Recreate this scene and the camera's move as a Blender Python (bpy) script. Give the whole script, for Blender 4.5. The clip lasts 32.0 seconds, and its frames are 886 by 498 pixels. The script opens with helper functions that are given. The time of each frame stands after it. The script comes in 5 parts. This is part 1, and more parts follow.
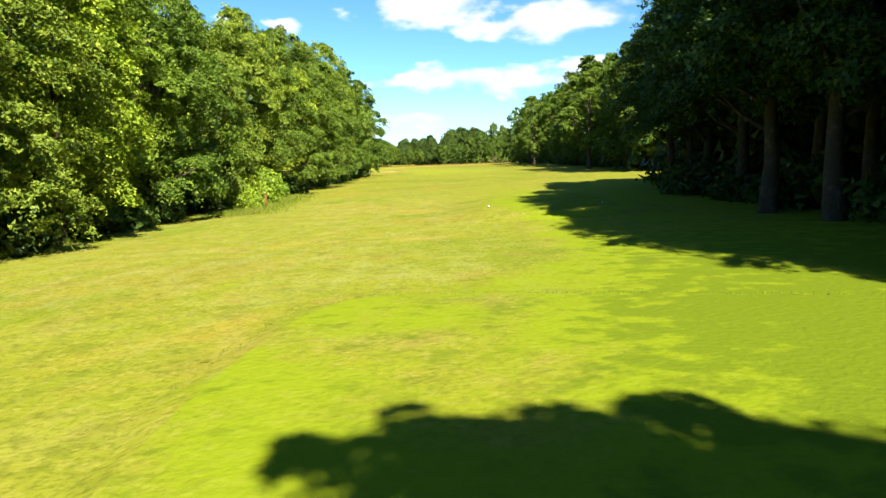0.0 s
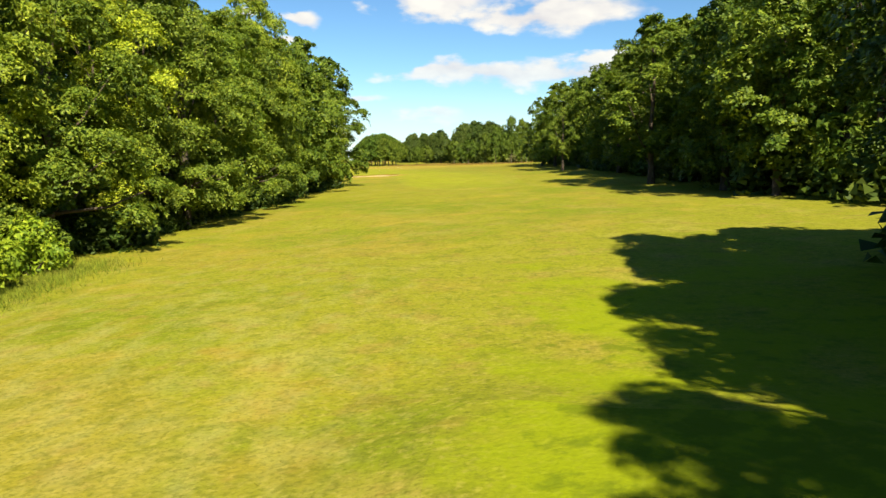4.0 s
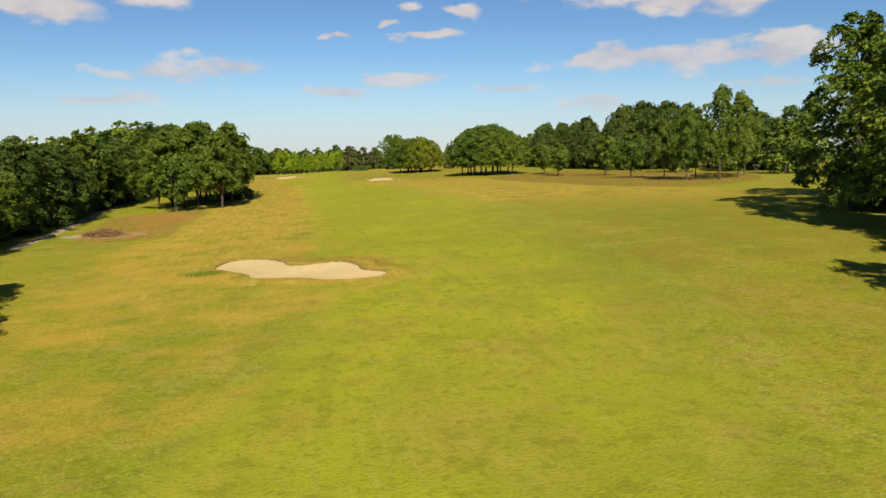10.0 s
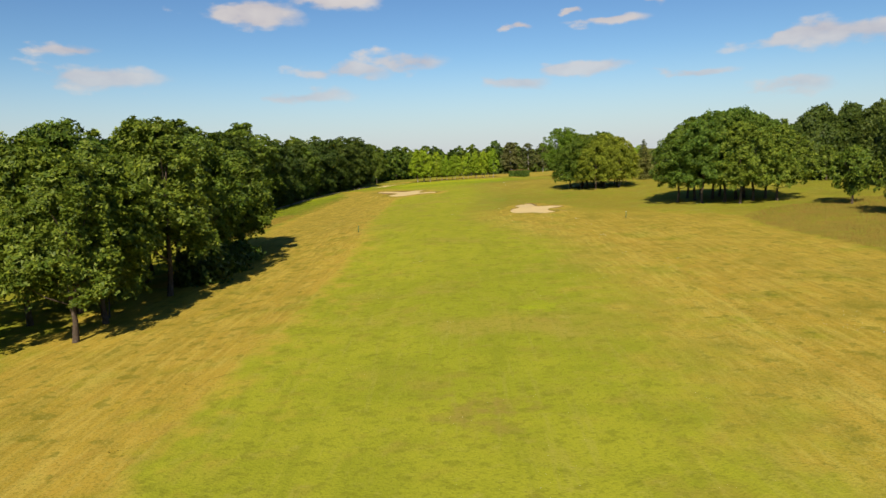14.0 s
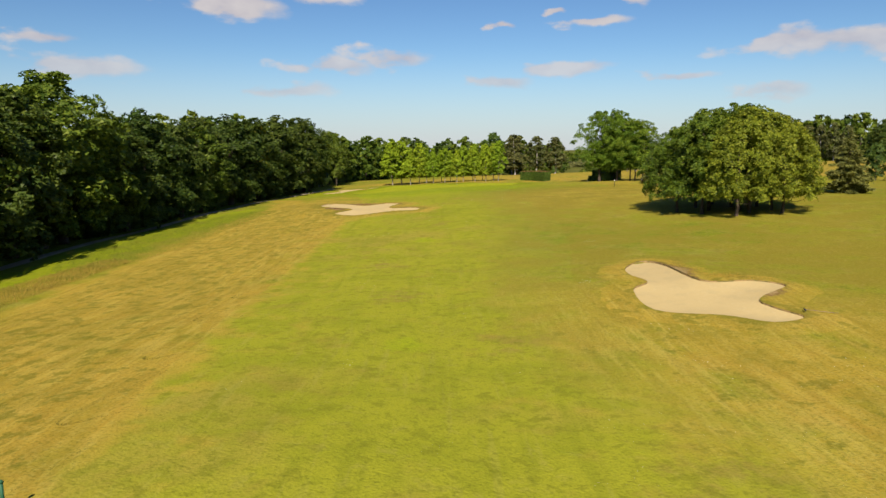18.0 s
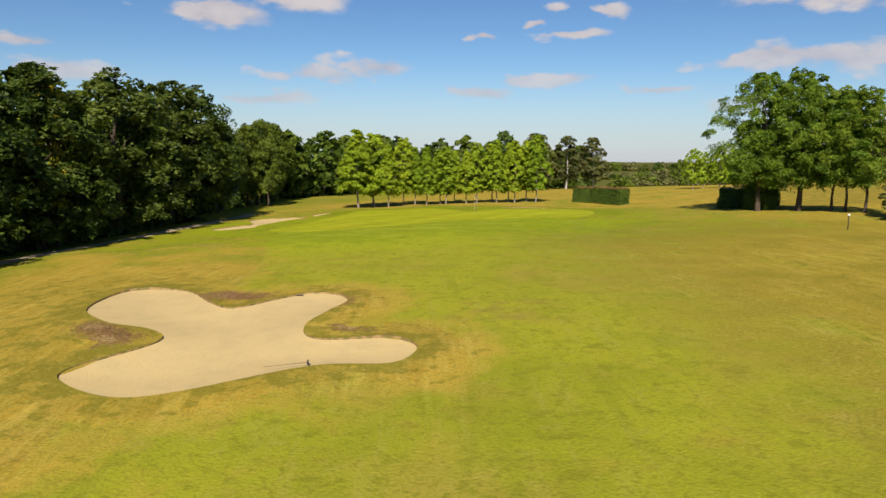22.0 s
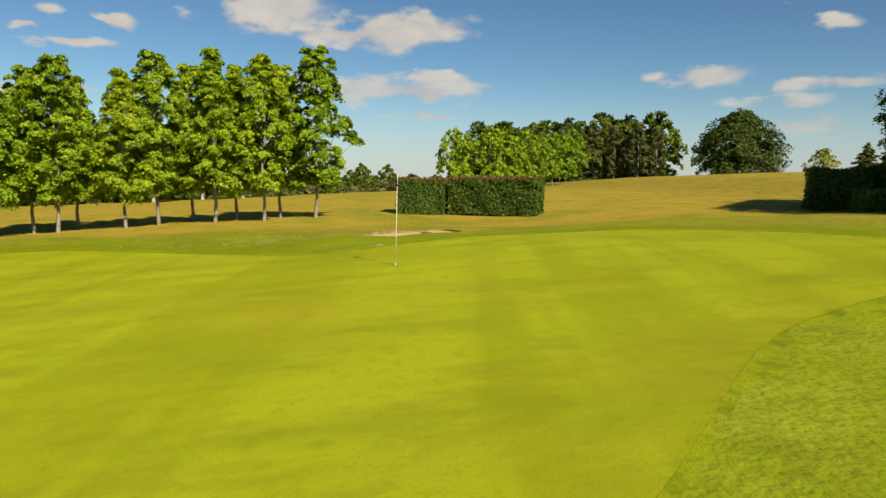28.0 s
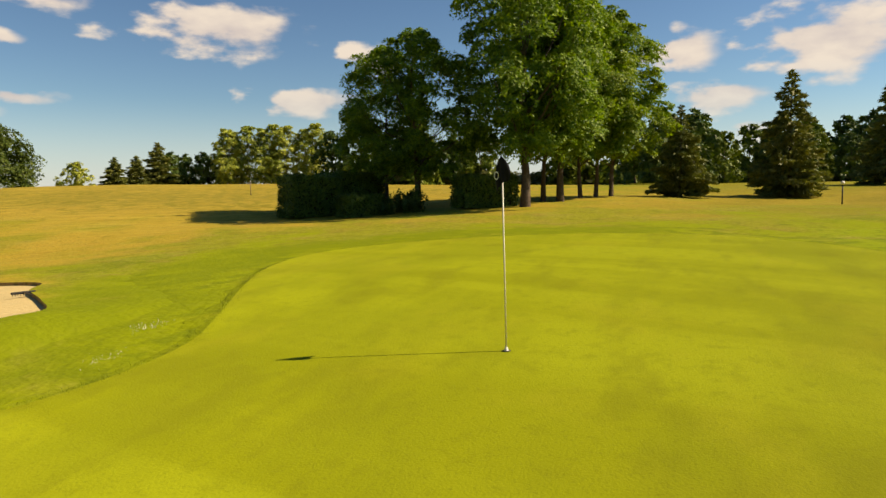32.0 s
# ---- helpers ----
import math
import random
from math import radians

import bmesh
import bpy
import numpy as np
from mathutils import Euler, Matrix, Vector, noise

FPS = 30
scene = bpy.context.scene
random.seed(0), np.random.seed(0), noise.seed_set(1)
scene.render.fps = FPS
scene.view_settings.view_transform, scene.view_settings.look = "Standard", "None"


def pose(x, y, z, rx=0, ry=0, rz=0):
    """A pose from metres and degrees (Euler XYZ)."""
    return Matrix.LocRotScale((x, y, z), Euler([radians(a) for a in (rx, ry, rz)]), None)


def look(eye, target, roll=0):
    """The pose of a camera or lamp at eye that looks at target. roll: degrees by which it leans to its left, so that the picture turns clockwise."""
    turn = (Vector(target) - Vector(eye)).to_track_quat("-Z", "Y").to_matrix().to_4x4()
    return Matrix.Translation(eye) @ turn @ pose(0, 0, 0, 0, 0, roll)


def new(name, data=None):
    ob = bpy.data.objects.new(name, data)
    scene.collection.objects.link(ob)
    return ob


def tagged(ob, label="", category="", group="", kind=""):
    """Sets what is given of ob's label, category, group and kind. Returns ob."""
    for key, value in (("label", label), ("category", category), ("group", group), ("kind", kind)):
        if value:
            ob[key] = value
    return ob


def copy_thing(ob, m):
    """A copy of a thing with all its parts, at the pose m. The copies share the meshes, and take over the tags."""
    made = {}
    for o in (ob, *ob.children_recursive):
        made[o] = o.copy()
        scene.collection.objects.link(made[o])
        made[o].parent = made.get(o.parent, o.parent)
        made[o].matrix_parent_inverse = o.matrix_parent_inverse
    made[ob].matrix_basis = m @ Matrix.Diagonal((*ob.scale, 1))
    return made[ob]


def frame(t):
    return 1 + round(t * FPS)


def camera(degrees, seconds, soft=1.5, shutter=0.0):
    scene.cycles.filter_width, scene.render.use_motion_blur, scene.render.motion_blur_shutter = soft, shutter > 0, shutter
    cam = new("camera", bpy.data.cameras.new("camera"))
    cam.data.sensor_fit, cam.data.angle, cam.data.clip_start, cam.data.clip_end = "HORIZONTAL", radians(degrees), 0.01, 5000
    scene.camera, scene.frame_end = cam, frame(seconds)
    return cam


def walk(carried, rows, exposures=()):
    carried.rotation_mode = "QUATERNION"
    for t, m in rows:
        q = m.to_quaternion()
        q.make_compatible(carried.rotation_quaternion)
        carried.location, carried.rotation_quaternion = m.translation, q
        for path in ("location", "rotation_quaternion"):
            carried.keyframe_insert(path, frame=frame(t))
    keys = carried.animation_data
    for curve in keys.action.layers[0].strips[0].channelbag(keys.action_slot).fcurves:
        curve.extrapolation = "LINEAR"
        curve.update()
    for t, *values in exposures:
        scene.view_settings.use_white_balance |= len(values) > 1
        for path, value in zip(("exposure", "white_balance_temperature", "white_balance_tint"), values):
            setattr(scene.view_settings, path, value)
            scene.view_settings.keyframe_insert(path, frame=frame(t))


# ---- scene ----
from mathutils import geometry

cam = camera(64.4, 32.0)
ROWS = [  # seconds, place in metres, yaw, pitch, roll in degrees
    (0, -0.315, -0.117, 5.367, -0.463, -6.252, 0.530),
    (0.5, 0.083, 2.512, 5.597, -0.404, -6.382, 0.558),
    (1, 0.361, 6.036, 5.829, -0.303, -6.462, 0.600),
    (1.5, 0.648, 10.261, 6.143, -0.124, -6.547, 0.536),
    (2, 1.092, 15.117, 6.501, 0.120, -6.606, 0.517),
    (2.5, 1.662, 20.492, 6.837, 0.374, -6.644, 0.477),
    (3, 2.171, 26.237, 7.151, 0.559, -6.669, 0.443),
    (3.5, 2.454, 32.113, 7.463, 0.767, -6.697, 0.363),
    (5.5, 5.773, 61.706, 9.185, 1.797, -6.867, -0.004),
    (6, 6.253, 70.423, 9.697, 2.033, -6.863, -0.048),
    (6.5, 6.452, 80.117, 10.160, 2.307, -6.892, -0.035),
    (7, 6.505, 90.428, 10.656, 2.476, -6.919, -0.006),
    (7.5, 6.607, 100.972, 11.053, 2.769, -6.896, 0.062),
    (8, 6.803, 112.070, 11.634, 3.470, -6.945, 0.143),
    (8.5, 6.701, 123.245, 12.107, 5.685, -7.037, 0.253),
    (9, 6.293, 134.399, 12.384, 8.430, -7.139, 0.321),
    (9.5, 5.803, 144.909, 12.686, 11.151, -7.310, 0.481),
    (10, 4.769, 155.805, 13.206, 13.668, -7.450, 0.685),
    (10.5, 3.208, 166.601, 13.723, 16.165, -7.576, 0.816),
    (11, 1.208, 176.956, 14.091, 18.492, -7.750, 0.920),
    (11.5, -1.215, 187.283, 14.535, 20.762, -7.877, 1.096),
    (12, -3.716, 197.486, 15.027, 22.779, -8.007, 1.314),
    (12.5, -6.590, 207.612, 15.614, 24.509, -8.141, 1.462),
    (13, -9.938, 217.639, 16.102, 25.988, -8.223, 1.529),
    (13.5, -13.793, 227.465, 16.621, 27.194, -8.124, 1.590),
    (14, -18.043, 236.760, 16.919, 27.960, -7.920, 1.541),
    (14.5, -22.565, 245.610, 16.605, 27.900, -7.739, 1.391),
    (16.5, -40.306, 278.277, 16.441, 27.068, -8.148, 0.736),
    (17, -45.167, 286.576, 16.014, 26.871, -8.175, 0.578),
    (17.5, -49.900, 294.674, 15.681, 26.675, -8.203, 0.386),
    (18, -54.430, 302.778, 15.369, 26.462, -8.144, 0.231),
    (18.5, -58.858, 310.889, 15.129, 26.290, -8.109, 0.091),
    (19, -63.362, 319.164, 14.942, 26.118, -8.046, -0.051),
    (19.5, -68.095, 327.652, 14.662, 25.937, -7.897, -0.168),
    (20, -72.888, 336.133, 14.392, 25.725, -7.736, -0.267),
    (20.5, -77.537, 344.628, 14.131, 25.543, -7.652, -0.328),
    (21, -82.235, 353.228, 13.980, 25.376, -7.564, -0.378),
    (21.5, -86.868, 361.666, 13.782, 25.139, -7.465, -0.433),
    (22, -91.387, 369.854, 13.638, 24.882, -7.376, -0.533),
    (22.5, -95.937, 378.157, 13.499, 24.258, -7.284, -0.673),
    (23, -100.472, 386.640, 13.379, 23.333, -7.281, -0.709),
    (23.5, -105.048, 395.469, 13.102, 21.990, -7.099, -0.814),
    (24, -109.397, 403.663, 12.775, 20.388, -6.874, -0.941),
    (24.5, -112.994, 410.406, 12.207, 16.695, -6.578, -1.040),
    (25, -115.755, 415.234, 11.587, 12.537, -6.328, -1.065),
    (25.5, -117.961, 418.770, 10.926, 8.723, -6.165, -1.076),
    (27.5, -125.365, 430.166, 9.314, -7.014, -5.772, -0.656),
    (28, -126.932, 432.487, 9.126, -12.513, -5.487, -0.525),
    (28.5, -128.156, 434.872, 8.999, -18.237, -5.250, -0.407),
    (29, -129.065, 437.180, 8.898, -23.998, -5.041, -0.301),
    (29.5, -129.807, 439.658, 8.814, -30.766, -4.802, -0.145),
    (30, -130.380, 441.765, 8.752, -37.876, -4.577, 0.088),
    (30.5, -130.974, 443.557, 8.748, -45.490, -4.465, 0.290),
    (31, -131.488, 445.320, 8.801, -54.486, -4.414, 0.522),
    (31.5, -131.983, 446.822, 8.842, -63.321, -4.392, 0.763),
    (32, -132.275, 448.307, 8.853, -72.843, -4.402, 0.935),
]
walk(cam, [(t, pose(x, y, z, 90 + pitch, roll, yaw)) for t, x, y, z, yaw, pitch, roll in ROWS],
     [(0.0, 1.42, 6200, 2), (2.0, 1.27, 6650, 7), (3.0, 1.15, 6700, 5), (6.0, 1.03, 7600, 14), (8.0, 0.90, 7600, 16), (9.0, 0.66, 7600, 17), (10.0, 0.45, 6800, 15), (13.0, 0.4, 6700, 14), (22.0, 0.36, 6650, 17), (23.2, 0.34, 6250, 15), (25.0, 0.34, 6700, 7), (28.0, 0.36, 7300, 8), (29.5, 0.44, 7800, 14), (31.0, 0.62, 8100, 14), (32.0, 0.68, 8300, 14)])

# ---- light ----
SUN_AZ, SUN_EL = 160.0, 41.0          # degrees clockwise from +y, degrees above the horizon
world = bpy.data.worlds.new("sky")
scene.world = world
world.use_nodes = True
CLOUDS_NORTH = [(-0.022, 0.227, 0.084, 0.032), (0.103, 0.197, 0.102, 0.019), (0.054, 0.127, 0.117, 0.017), (-0.029, 0.069, 0.044, 0.011), (-0.277, 0.2, 0.016, 0.007), (-0.203, 0.192, 0.021, 0.011), (-0.253, 0.164, 0.046, 0.009), (-0.387, 0.163, 0.02, 0.007), (-0.611, 0.112, 0.057, 0.011), (-0.529, 0.123, 0.047, 0.014), (-0.383, 0.093, 0.043, 0.01), (-0.297, 0.11, 0.069, 0.01), (-0.145, 0.097, 0.047, 0.006), (-0.738, 0.185, 0.07, 0.015), (-0.641, 0.208, 0.071, 0.013), (-0.968, 0.133, 0.039, 0.008), (-0.934, 0.103, 0.077, 0.014), (-0.681, 0.079, 0.071, 0.011), (-0.013, 0.13, 0.054, 0.015)]
CLOUDS_MIDDLE = [(-0.314, 0.182, 0.013, 0.005), (0.15, 0.207, 0.116, 0.022), (0.178, 0.127, 0.098, 0.018), (0.19, 0.09, 0.047, 0.008), (0.572, 0.141, 0.062, 0.017), (0.714, 0.127, 0.059, 0.01), (0.672, 0.104, 0.043, 0.009), (0.684, 0.075, 0.056, 0.015), (0.21, 0.145, 0.043, 0.007), (0.739, 0.248, 0.089, 0.02), (0.979, 0.219, 0.102, 0.032), (0.72, 0.194, 0.026, 0.009), (1.598, 0.181, 0.042, 0.026), (1.648, 0.122, 0.055, 0.021), (1.772, 0.181, 0.088, 0.046), (1.173, 0.181, 0.035, 0.019), (1.084, 0.127, 0.059, 0.017), (1.679, 0.075, 0.037, 0.014)]


def build_sky():
    nt = world.node_tree
    nt.nodes.clear()
    N, L = nt.nodes.new, nt.links.new

    def mathn(op, a, b=None, c=None, clamp=False):
        n = N("ShaderNodeMath")
        n.operation, n.use_clamp = op, clamp
        for i, v in enumerate((a, b, c)):
            if v is None:
                continue
            if isinstance(v, (int, float)):
                n.inputs[i].default_value = v
            else:
                L(v, n.inputs[i])
        return n.outputs[0]

    sky = N("ShaderNodeTexSky")
    sky.sky_type, sky.sun_disc = "NISHITA", False
    sky.sun_elevation, sky.sun_rotation = radians(SUN_EL), radians(SUN_AZ)
    sky.air_density, sky.dust_density, sky.ozone_density = 1.0, 0.15, 3.0
    tc = N("ShaderNodeTexCoord")
    sep = N("ShaderNodeSeparateXYZ")
    L(tc.outputs["Generated"], sep.inputs[0])
    az = mathn("ARCTAN2", sep.outputs[0], sep.outputs[1])
    el = mathn("ARCSINE", sep.outputs[2])
    comb = N("ShaderNodeCombineXYZ")
    L(az, comb.inputs[0]), L(el, comb.inputs[1])
    wob = N("ShaderNodeTexNoise")
    wob.inputs["Scale"].default_value, wob.inputs["Detail"].default_value = 24.0, 7.0
    stretch = N("ShaderNodeVectorMath")
    stretch.operation = "MULTIPLY"
    stretch.inputs[1].default_value = (0.6, 1.3, 1.0)
    L(comb.outputs[0], stretch.inputs[0]), L(stretch.outputs[0], wob.inputs["Vector"])
    drift = N("ShaderNodeVectorMath")
    drift.operation = "MULTIPLY_ADD"
    drift.inputs[1].default_value, drift.inputs[2].default_value = (0.10, 0.035, 0.0), (-0.05, -0.0175, 0.0)
    L(wob.outputs["Color"], drift.inputs[0])
    bent = N("ShaderNodeVectorMath")
    L(comb.outputs[0], bent.inputs[0]), L(drift.outputs[0], bent.inputs[1])
    best = None
    for a, e, w, h in CLOUDS_NORTH + CLOUDS_MIDDLE:
        s = N("ShaderNodeVectorMath")
        s.operation = "MULTIPLY_ADD"
        s.inputs[1].default_value = (1 / w, 1 / h, 0)
        s.inputs[2].default_value = (-a / w, -e / h, 0)
        L(bent.outputs[0], s.inputs[0])
        d = N("ShaderNodeVectorMath")
        d.operation = "LENGTH"
        L(s.outputs[0], d.inputs[0])
        best = d.outputs["Value"] if best is None else mathn("SMOOTH_MIN", best, d.outputs["Value"], 0.25)
    body = mathn("SUBTRACT", 1.22, best)
    ragged = mathn("MULTIPLY_ADD", wob.outputs["Fac"], 3.2, -1.6)
    dens = mathn("ADD", body, ragged)
    ramp = N("ShaderNodeMapRange")
    ramp.interpolation_type = "SMOOTHSTEP"
    ramp.inputs["From Min"].default_value, ramp.inputs["From Max"].default_value = 0.0, 0.75
    L(dens, ramp.inputs["Value"])
    low = N("ShaderNodeMapRange")
    low.inputs["From Min"].default_value, low.inputs["From Max"].default_value = 0.02, 0.16
    low.inputs["To Min"].default_value, low.inputs["To Max"].default_value = 0.35, 0.92
    L(el, low.inputs["Value"])
    alpha = mathn("MULTIPLY", ramp.outputs[0], low.outputs[0])
    shade = N("ShaderNodeValToRGB")
    shade.color_ramp.elements[0].position, shade.color_ramp.elements[0].color = 0.3, (0.72, 0.70, 0.76, 1)
    shade.color_ramp.elements[1].position, shade.color_ramp.elements[1].color = 0.65, (1.0, 0.97, 0.93, 1)
    L(wob.outputs["Fac"], shade.inputs[0])
    cloud = N("ShaderNodeMixRGB")
    cloud.blend_type = "MULTIPLY"
    cloud.inputs[0].default_value = 1.0
    cloud.inputs[2].default_value = (CLOUD, CLOUD, CLOUD, 1)
    L(shade.outputs[0], cloud.inputs[1])
    rich = N("ShaderNodeHueSaturation")
    rich.inputs["Saturation"].default_value, rich.inputs["Value"].default_value = 1.04, 0.70
    deep = N("ShaderNodeGamma")
    deep.inputs["Gamma"].default_value = 1.25
    L(sky.outputs[0], deep.inputs["Color"]), L(deep.outputs[0], rich.inputs["Color"])
    air = N("ShaderNodeMixRGB")
    air.blend_type = "MULTIPLY"
    air.inputs[0].default_value, air.inputs[2].default_value = 1.0, (0.86, 1.02, 1.10, 1)
    L(rich.outputs[0], air.inputs[1])
    pale = N("ShaderNodeMapRange")
    pale.interpolation_type = "SMOOTHSTEP"
    pale.inputs["From Min"].default_value, pale.inputs["From Max"].default_value = -0.02, 0.14
    pale.inputs["To Min"].default_value, pale.inputs["To Max"].default_value = 0.7, 0.0
    L(el, pale.inputs["Value"])
    haze = N("ShaderNodeMixRGB")
    haze.inputs[2].default_value = (6.3, 7.2, 9.0, 1)
    L(pale.outputs[0], haze.inputs[0]), L(air.outputs[0], haze.inputs[1])
    air = haze
    mix = N("ShaderNodeMixRGB")
    L(alpha, mix.inputs[0]), L(air.outputs[0], mix.inputs[1]), L(cloud.outputs[0], mix.inputs[2])
    bg = N("ShaderNodeBackground")
    bg.inputs[1].default_value = SKY
    L(mix.outputs[0], bg.inputs[0])
    out = N("ShaderNodeOutputWorld")
    L(bg.outputs[0], out.inputs[0])


SKY, CLOUD = 0.058, 8.8
build_sky()
sun = new("sun", bpy.data.lights.new("sun", "SUN"))
sun.data.energy, sun.data.angle, sun.data.color = 5.0, radians(0.55), (1.0, 0.92, 0.76)
_a, _e = radians(SUN_AZ), radians(SUN_EL)
sun.matrix_basis = look((math.sin(_a) * math.cos(_e) * 100, math.cos(_a) * math.cos(_e) * 100, math.sin(_e) * 100), (0, 0, 0))


# ---- materials ----
def mat(name, base, rough=0.9, spots=(), bump=0.0, bump_scale=20.0, leaf=0.0, island=0.0, obj=0.0, spec=0.2, metallic=0.0, other=None, fuzz=0.0, tone=None):
    """spots: (colour, noise scale, low, high, strength) laid over the base one after the other, in metres of the world."""
    m = bpy.data.materials.new(name)
    m.use_nodes = True
    nt = m.node_tree
    N, L = nt.nodes.new, nt.links.new
    bsdf = nt.nodes["Principled BSDF"]
    out = nt.nodes["Material Output"]
    bsdf.inputs["Roughness"].default_value = rough
    bsdf.inputs["Specular IOR Level"].default_value = spec
    bsdf.inputs["Metallic"].default_value = metallic
    bsdf.inputs["Diffuse Roughness"].default_value = fuzz
    geo = N("ShaderNodeNewGeometry")
    def layers(first, over):
        rgb = N("ShaderNodeRGB")
        rgb.outputs[0].default_value = (*first, 1)
        col = rgb.outputs[0]
        for spot in over:
            c, scale, lo, hi, strength = spot[:5]
            squash = spot[5] if len(spot) > 5 else (1, 1, 1)
            attr = spot[6] if len(spot) > 6 else None
            mul = N("ShaderNodeMapping")
            mul.vector_type = "TEXTURE"
            mul.inputs["Scale"].default_value = [1 / k for k in squash[:3]]
            mul.inputs["Rotation"].default_value = (0, 0, radians(squash[3]) if len(squash) > 3 else 0)
            L(geo.outputs["Position"], mul.inputs[0])
            n = N("ShaderNodeTexNoise")
            n.inputs["Scale"].default_value, n.inputs["Detail"].default_value = scale, 4.0
            n.inputs["Roughness"].default_value = 0.6
            L(mul.outputs[0], n.inputs["Vector"])
            fac = n.outputs["Fac"]
            if attr:
                at = N("ShaderNodeAttribute")
                at.attribute_name = attr
                add = N("ShaderNodeMath")
                add.operation = "ADD"
                L(fac, add.inputs[0]), L(at.outputs["Fac"], add.inputs[1])
                fac = add.outputs[0]
            r = N("ShaderNodeMapRange")
            r.interpolation_type = "SMOOTHSTEP"
            r.inputs["From Min"].default_value, r.inputs["From Max"].default_value = lo, hi
            r.inputs["To Max"].default_value = strength
            L(fac, r.inputs["Value"])
            mix = N("ShaderNodeMixRGB")
            mix.inputs[2].default_value = (*c, 1)
            L(r.outputs[0], mix.inputs[0]), L(col, mix.inputs[1])
            col = mix.outputs[0]
        return col

    col = layers(base, spots)
    if other:
        at, n, r, mix = N("ShaderNodeAttribute"), N("ShaderNodeTexNoise"), N("ShaderNodeMapRange"), N("ShaderNodeMixRGB")
        at.attribute_name = other[2]
        n.inputs["Scale"].default_value, n.inputs["Detail"].default_value = 0.5, 6.0
        L(geo.outputs["Position"], n.inputs["Vector"])
        add = N("ShaderNodeMath")
        L(n.outputs["Fac"], add.inputs[0]), L(at.outputs["Fac"], add.inputs[1])
        r.inputs["From Min"].default_value, r.inputs["From Max"].default_value = 0.55, 1.25
        L(add.outputs[0], r.inputs["Value"]), L(r.outputs[0], mix.inputs[0])
        L(col, mix.inputs[1]), L(layers(other[0], other[1]), mix.inputs[2])
        col = mix.outputs[0]
    for amount, source in ((island, "island"), (obj, "object")):
        if not amount:
            continue
        hsv = N("ShaderNodeHueSaturation")
        if source == "island":
            val = geo.outputs["Random Per Island"]
        else:
            val = N("ShaderNodeObjectInfo").outputs["Random"]
        for key, k in (("Value", 1.0), ("Hue", 0.10 if source == "object" else 0.05)):
            r = N("ShaderNodeMapRange")
            mid = 1.0 if key == "Value" else 0.5
            r.inputs["To Min"].default_value, r.inputs["To Max"].default_value = mid + amount * k * (1 if key == "Hue" else -1), mid - amount * k * (1 if key == "Hue" else -1)
            L(val, r.inputs["Value"]), L(r.outputs[0], hsv.inputs[key])
        L(col, hsv.inputs["Color"])
        col = hsv.outputs[0]
    if tone:
        tint = N("ShaderNodeMixRGB")
        tint.blend_type = "MULTIPLY"
        tint.inputs[0].default_value, tint.inputs[2].default_value = 1.0, (*tone, 1)
        L(col, tint.inputs[1])
        col = tint.outputs[0]
    L(col, bsdf.inputs["Base Color"])
    if bump:
        n = N("ShaderNodeTexNoise")
        n.inputs["Scale"].default_value, n.inputs["Detail"].default_value = bump_scale, 5.0
        L(geo.outputs["Position"], n.inputs["Vector"])
        b = N("ShaderNodeBump")
        b.inputs["Strength"].default_value, b.inputs["Distance"].default_value = 1.0, bump
        L(n.outputs["Fac"], b.inputs["Height"]), L(b.outputs[0], bsdf.inputs["Normal"])
    if leaf:
        tr = N("ShaderNodeBsdfTranslucent")
        warm = N("ShaderNodeMixRGB")
        warm.blend_type = "MULTIPLY"
        warm.inputs[0].default_value = 1.0
        warm.inputs[2].default_value = (1.12, 1.2, 0.45, 1)
        L(col, warm.inputs[1]), L(warm.outputs[0], tr.inputs[0])
        mx = N("ShaderNodeMixShader")
        mx.inputs[0].default_value = leaf
        L(bsdf.outputs[0], mx.inputs[1]), L(tr.outputs[0], mx.inputs[2]), L(mx.outputs[0], out.inputs[0])
    return m


TURF = (0.87, 0.90, 1.0)      # overall tint of all turf
GOLD, STRAW, RUST = (0.45, 0.282, 0.038), (0.42, 0.34, 0.07), (0.25, 0.155, 0.030)
LUSH = (0.15, 0.20, 0.010)
ALONG = (1.3, 0.13, 1, 27)      # streaks that follow the mowers up the hole
ROUGH_PATCHES = [
    (LUSH, 0.06, 0.48, 0.60, 0.6), ((0.30, 0.23, 0.03), 0.13, 0.50, 0.64, 0.6), ((0.37, 0.31, 0.065), 0.35, 0.49, 0.70, 0.42),
    ((0.225, 0.252, 0.008), 0.3, 0.7, 1.0, 0.9, (1, 1, 1), "lush"), ((0.25, 0.17, 0.03), 0.7, 0.52, 0.68, 0.5), ((0.13, 0.14, 0.012), 0.8, 0.50, 0.70, 0.45),
    ((0.12, 0.13, 0.012), 2.6, 0.48, 0.66, 0.45), (GOLD, 0.22, 0.62, 0.95, 0.72, (1, 1, 1), "dry"), ((0.48, 0.36, 0.065), 1.6, 0.84, 1.06, 0.5, (1.6, 0.16, 1, 27), "dry"), ((0.22, 0.15, 0.018), 1.3, 0.86, 1.04, 0.35, (1.6, 0.14, 1, 27), "dry"), ((0.24, 0.185, 0.02), 0.35, 0.88, 1.06, 0.4, (1.2, 0.7, 1, 27), "dry"), ((0.13, 0.13, 0.012), 1.0, 0.97, 1.06, 0.55, (1, 1, 1), "dry")]
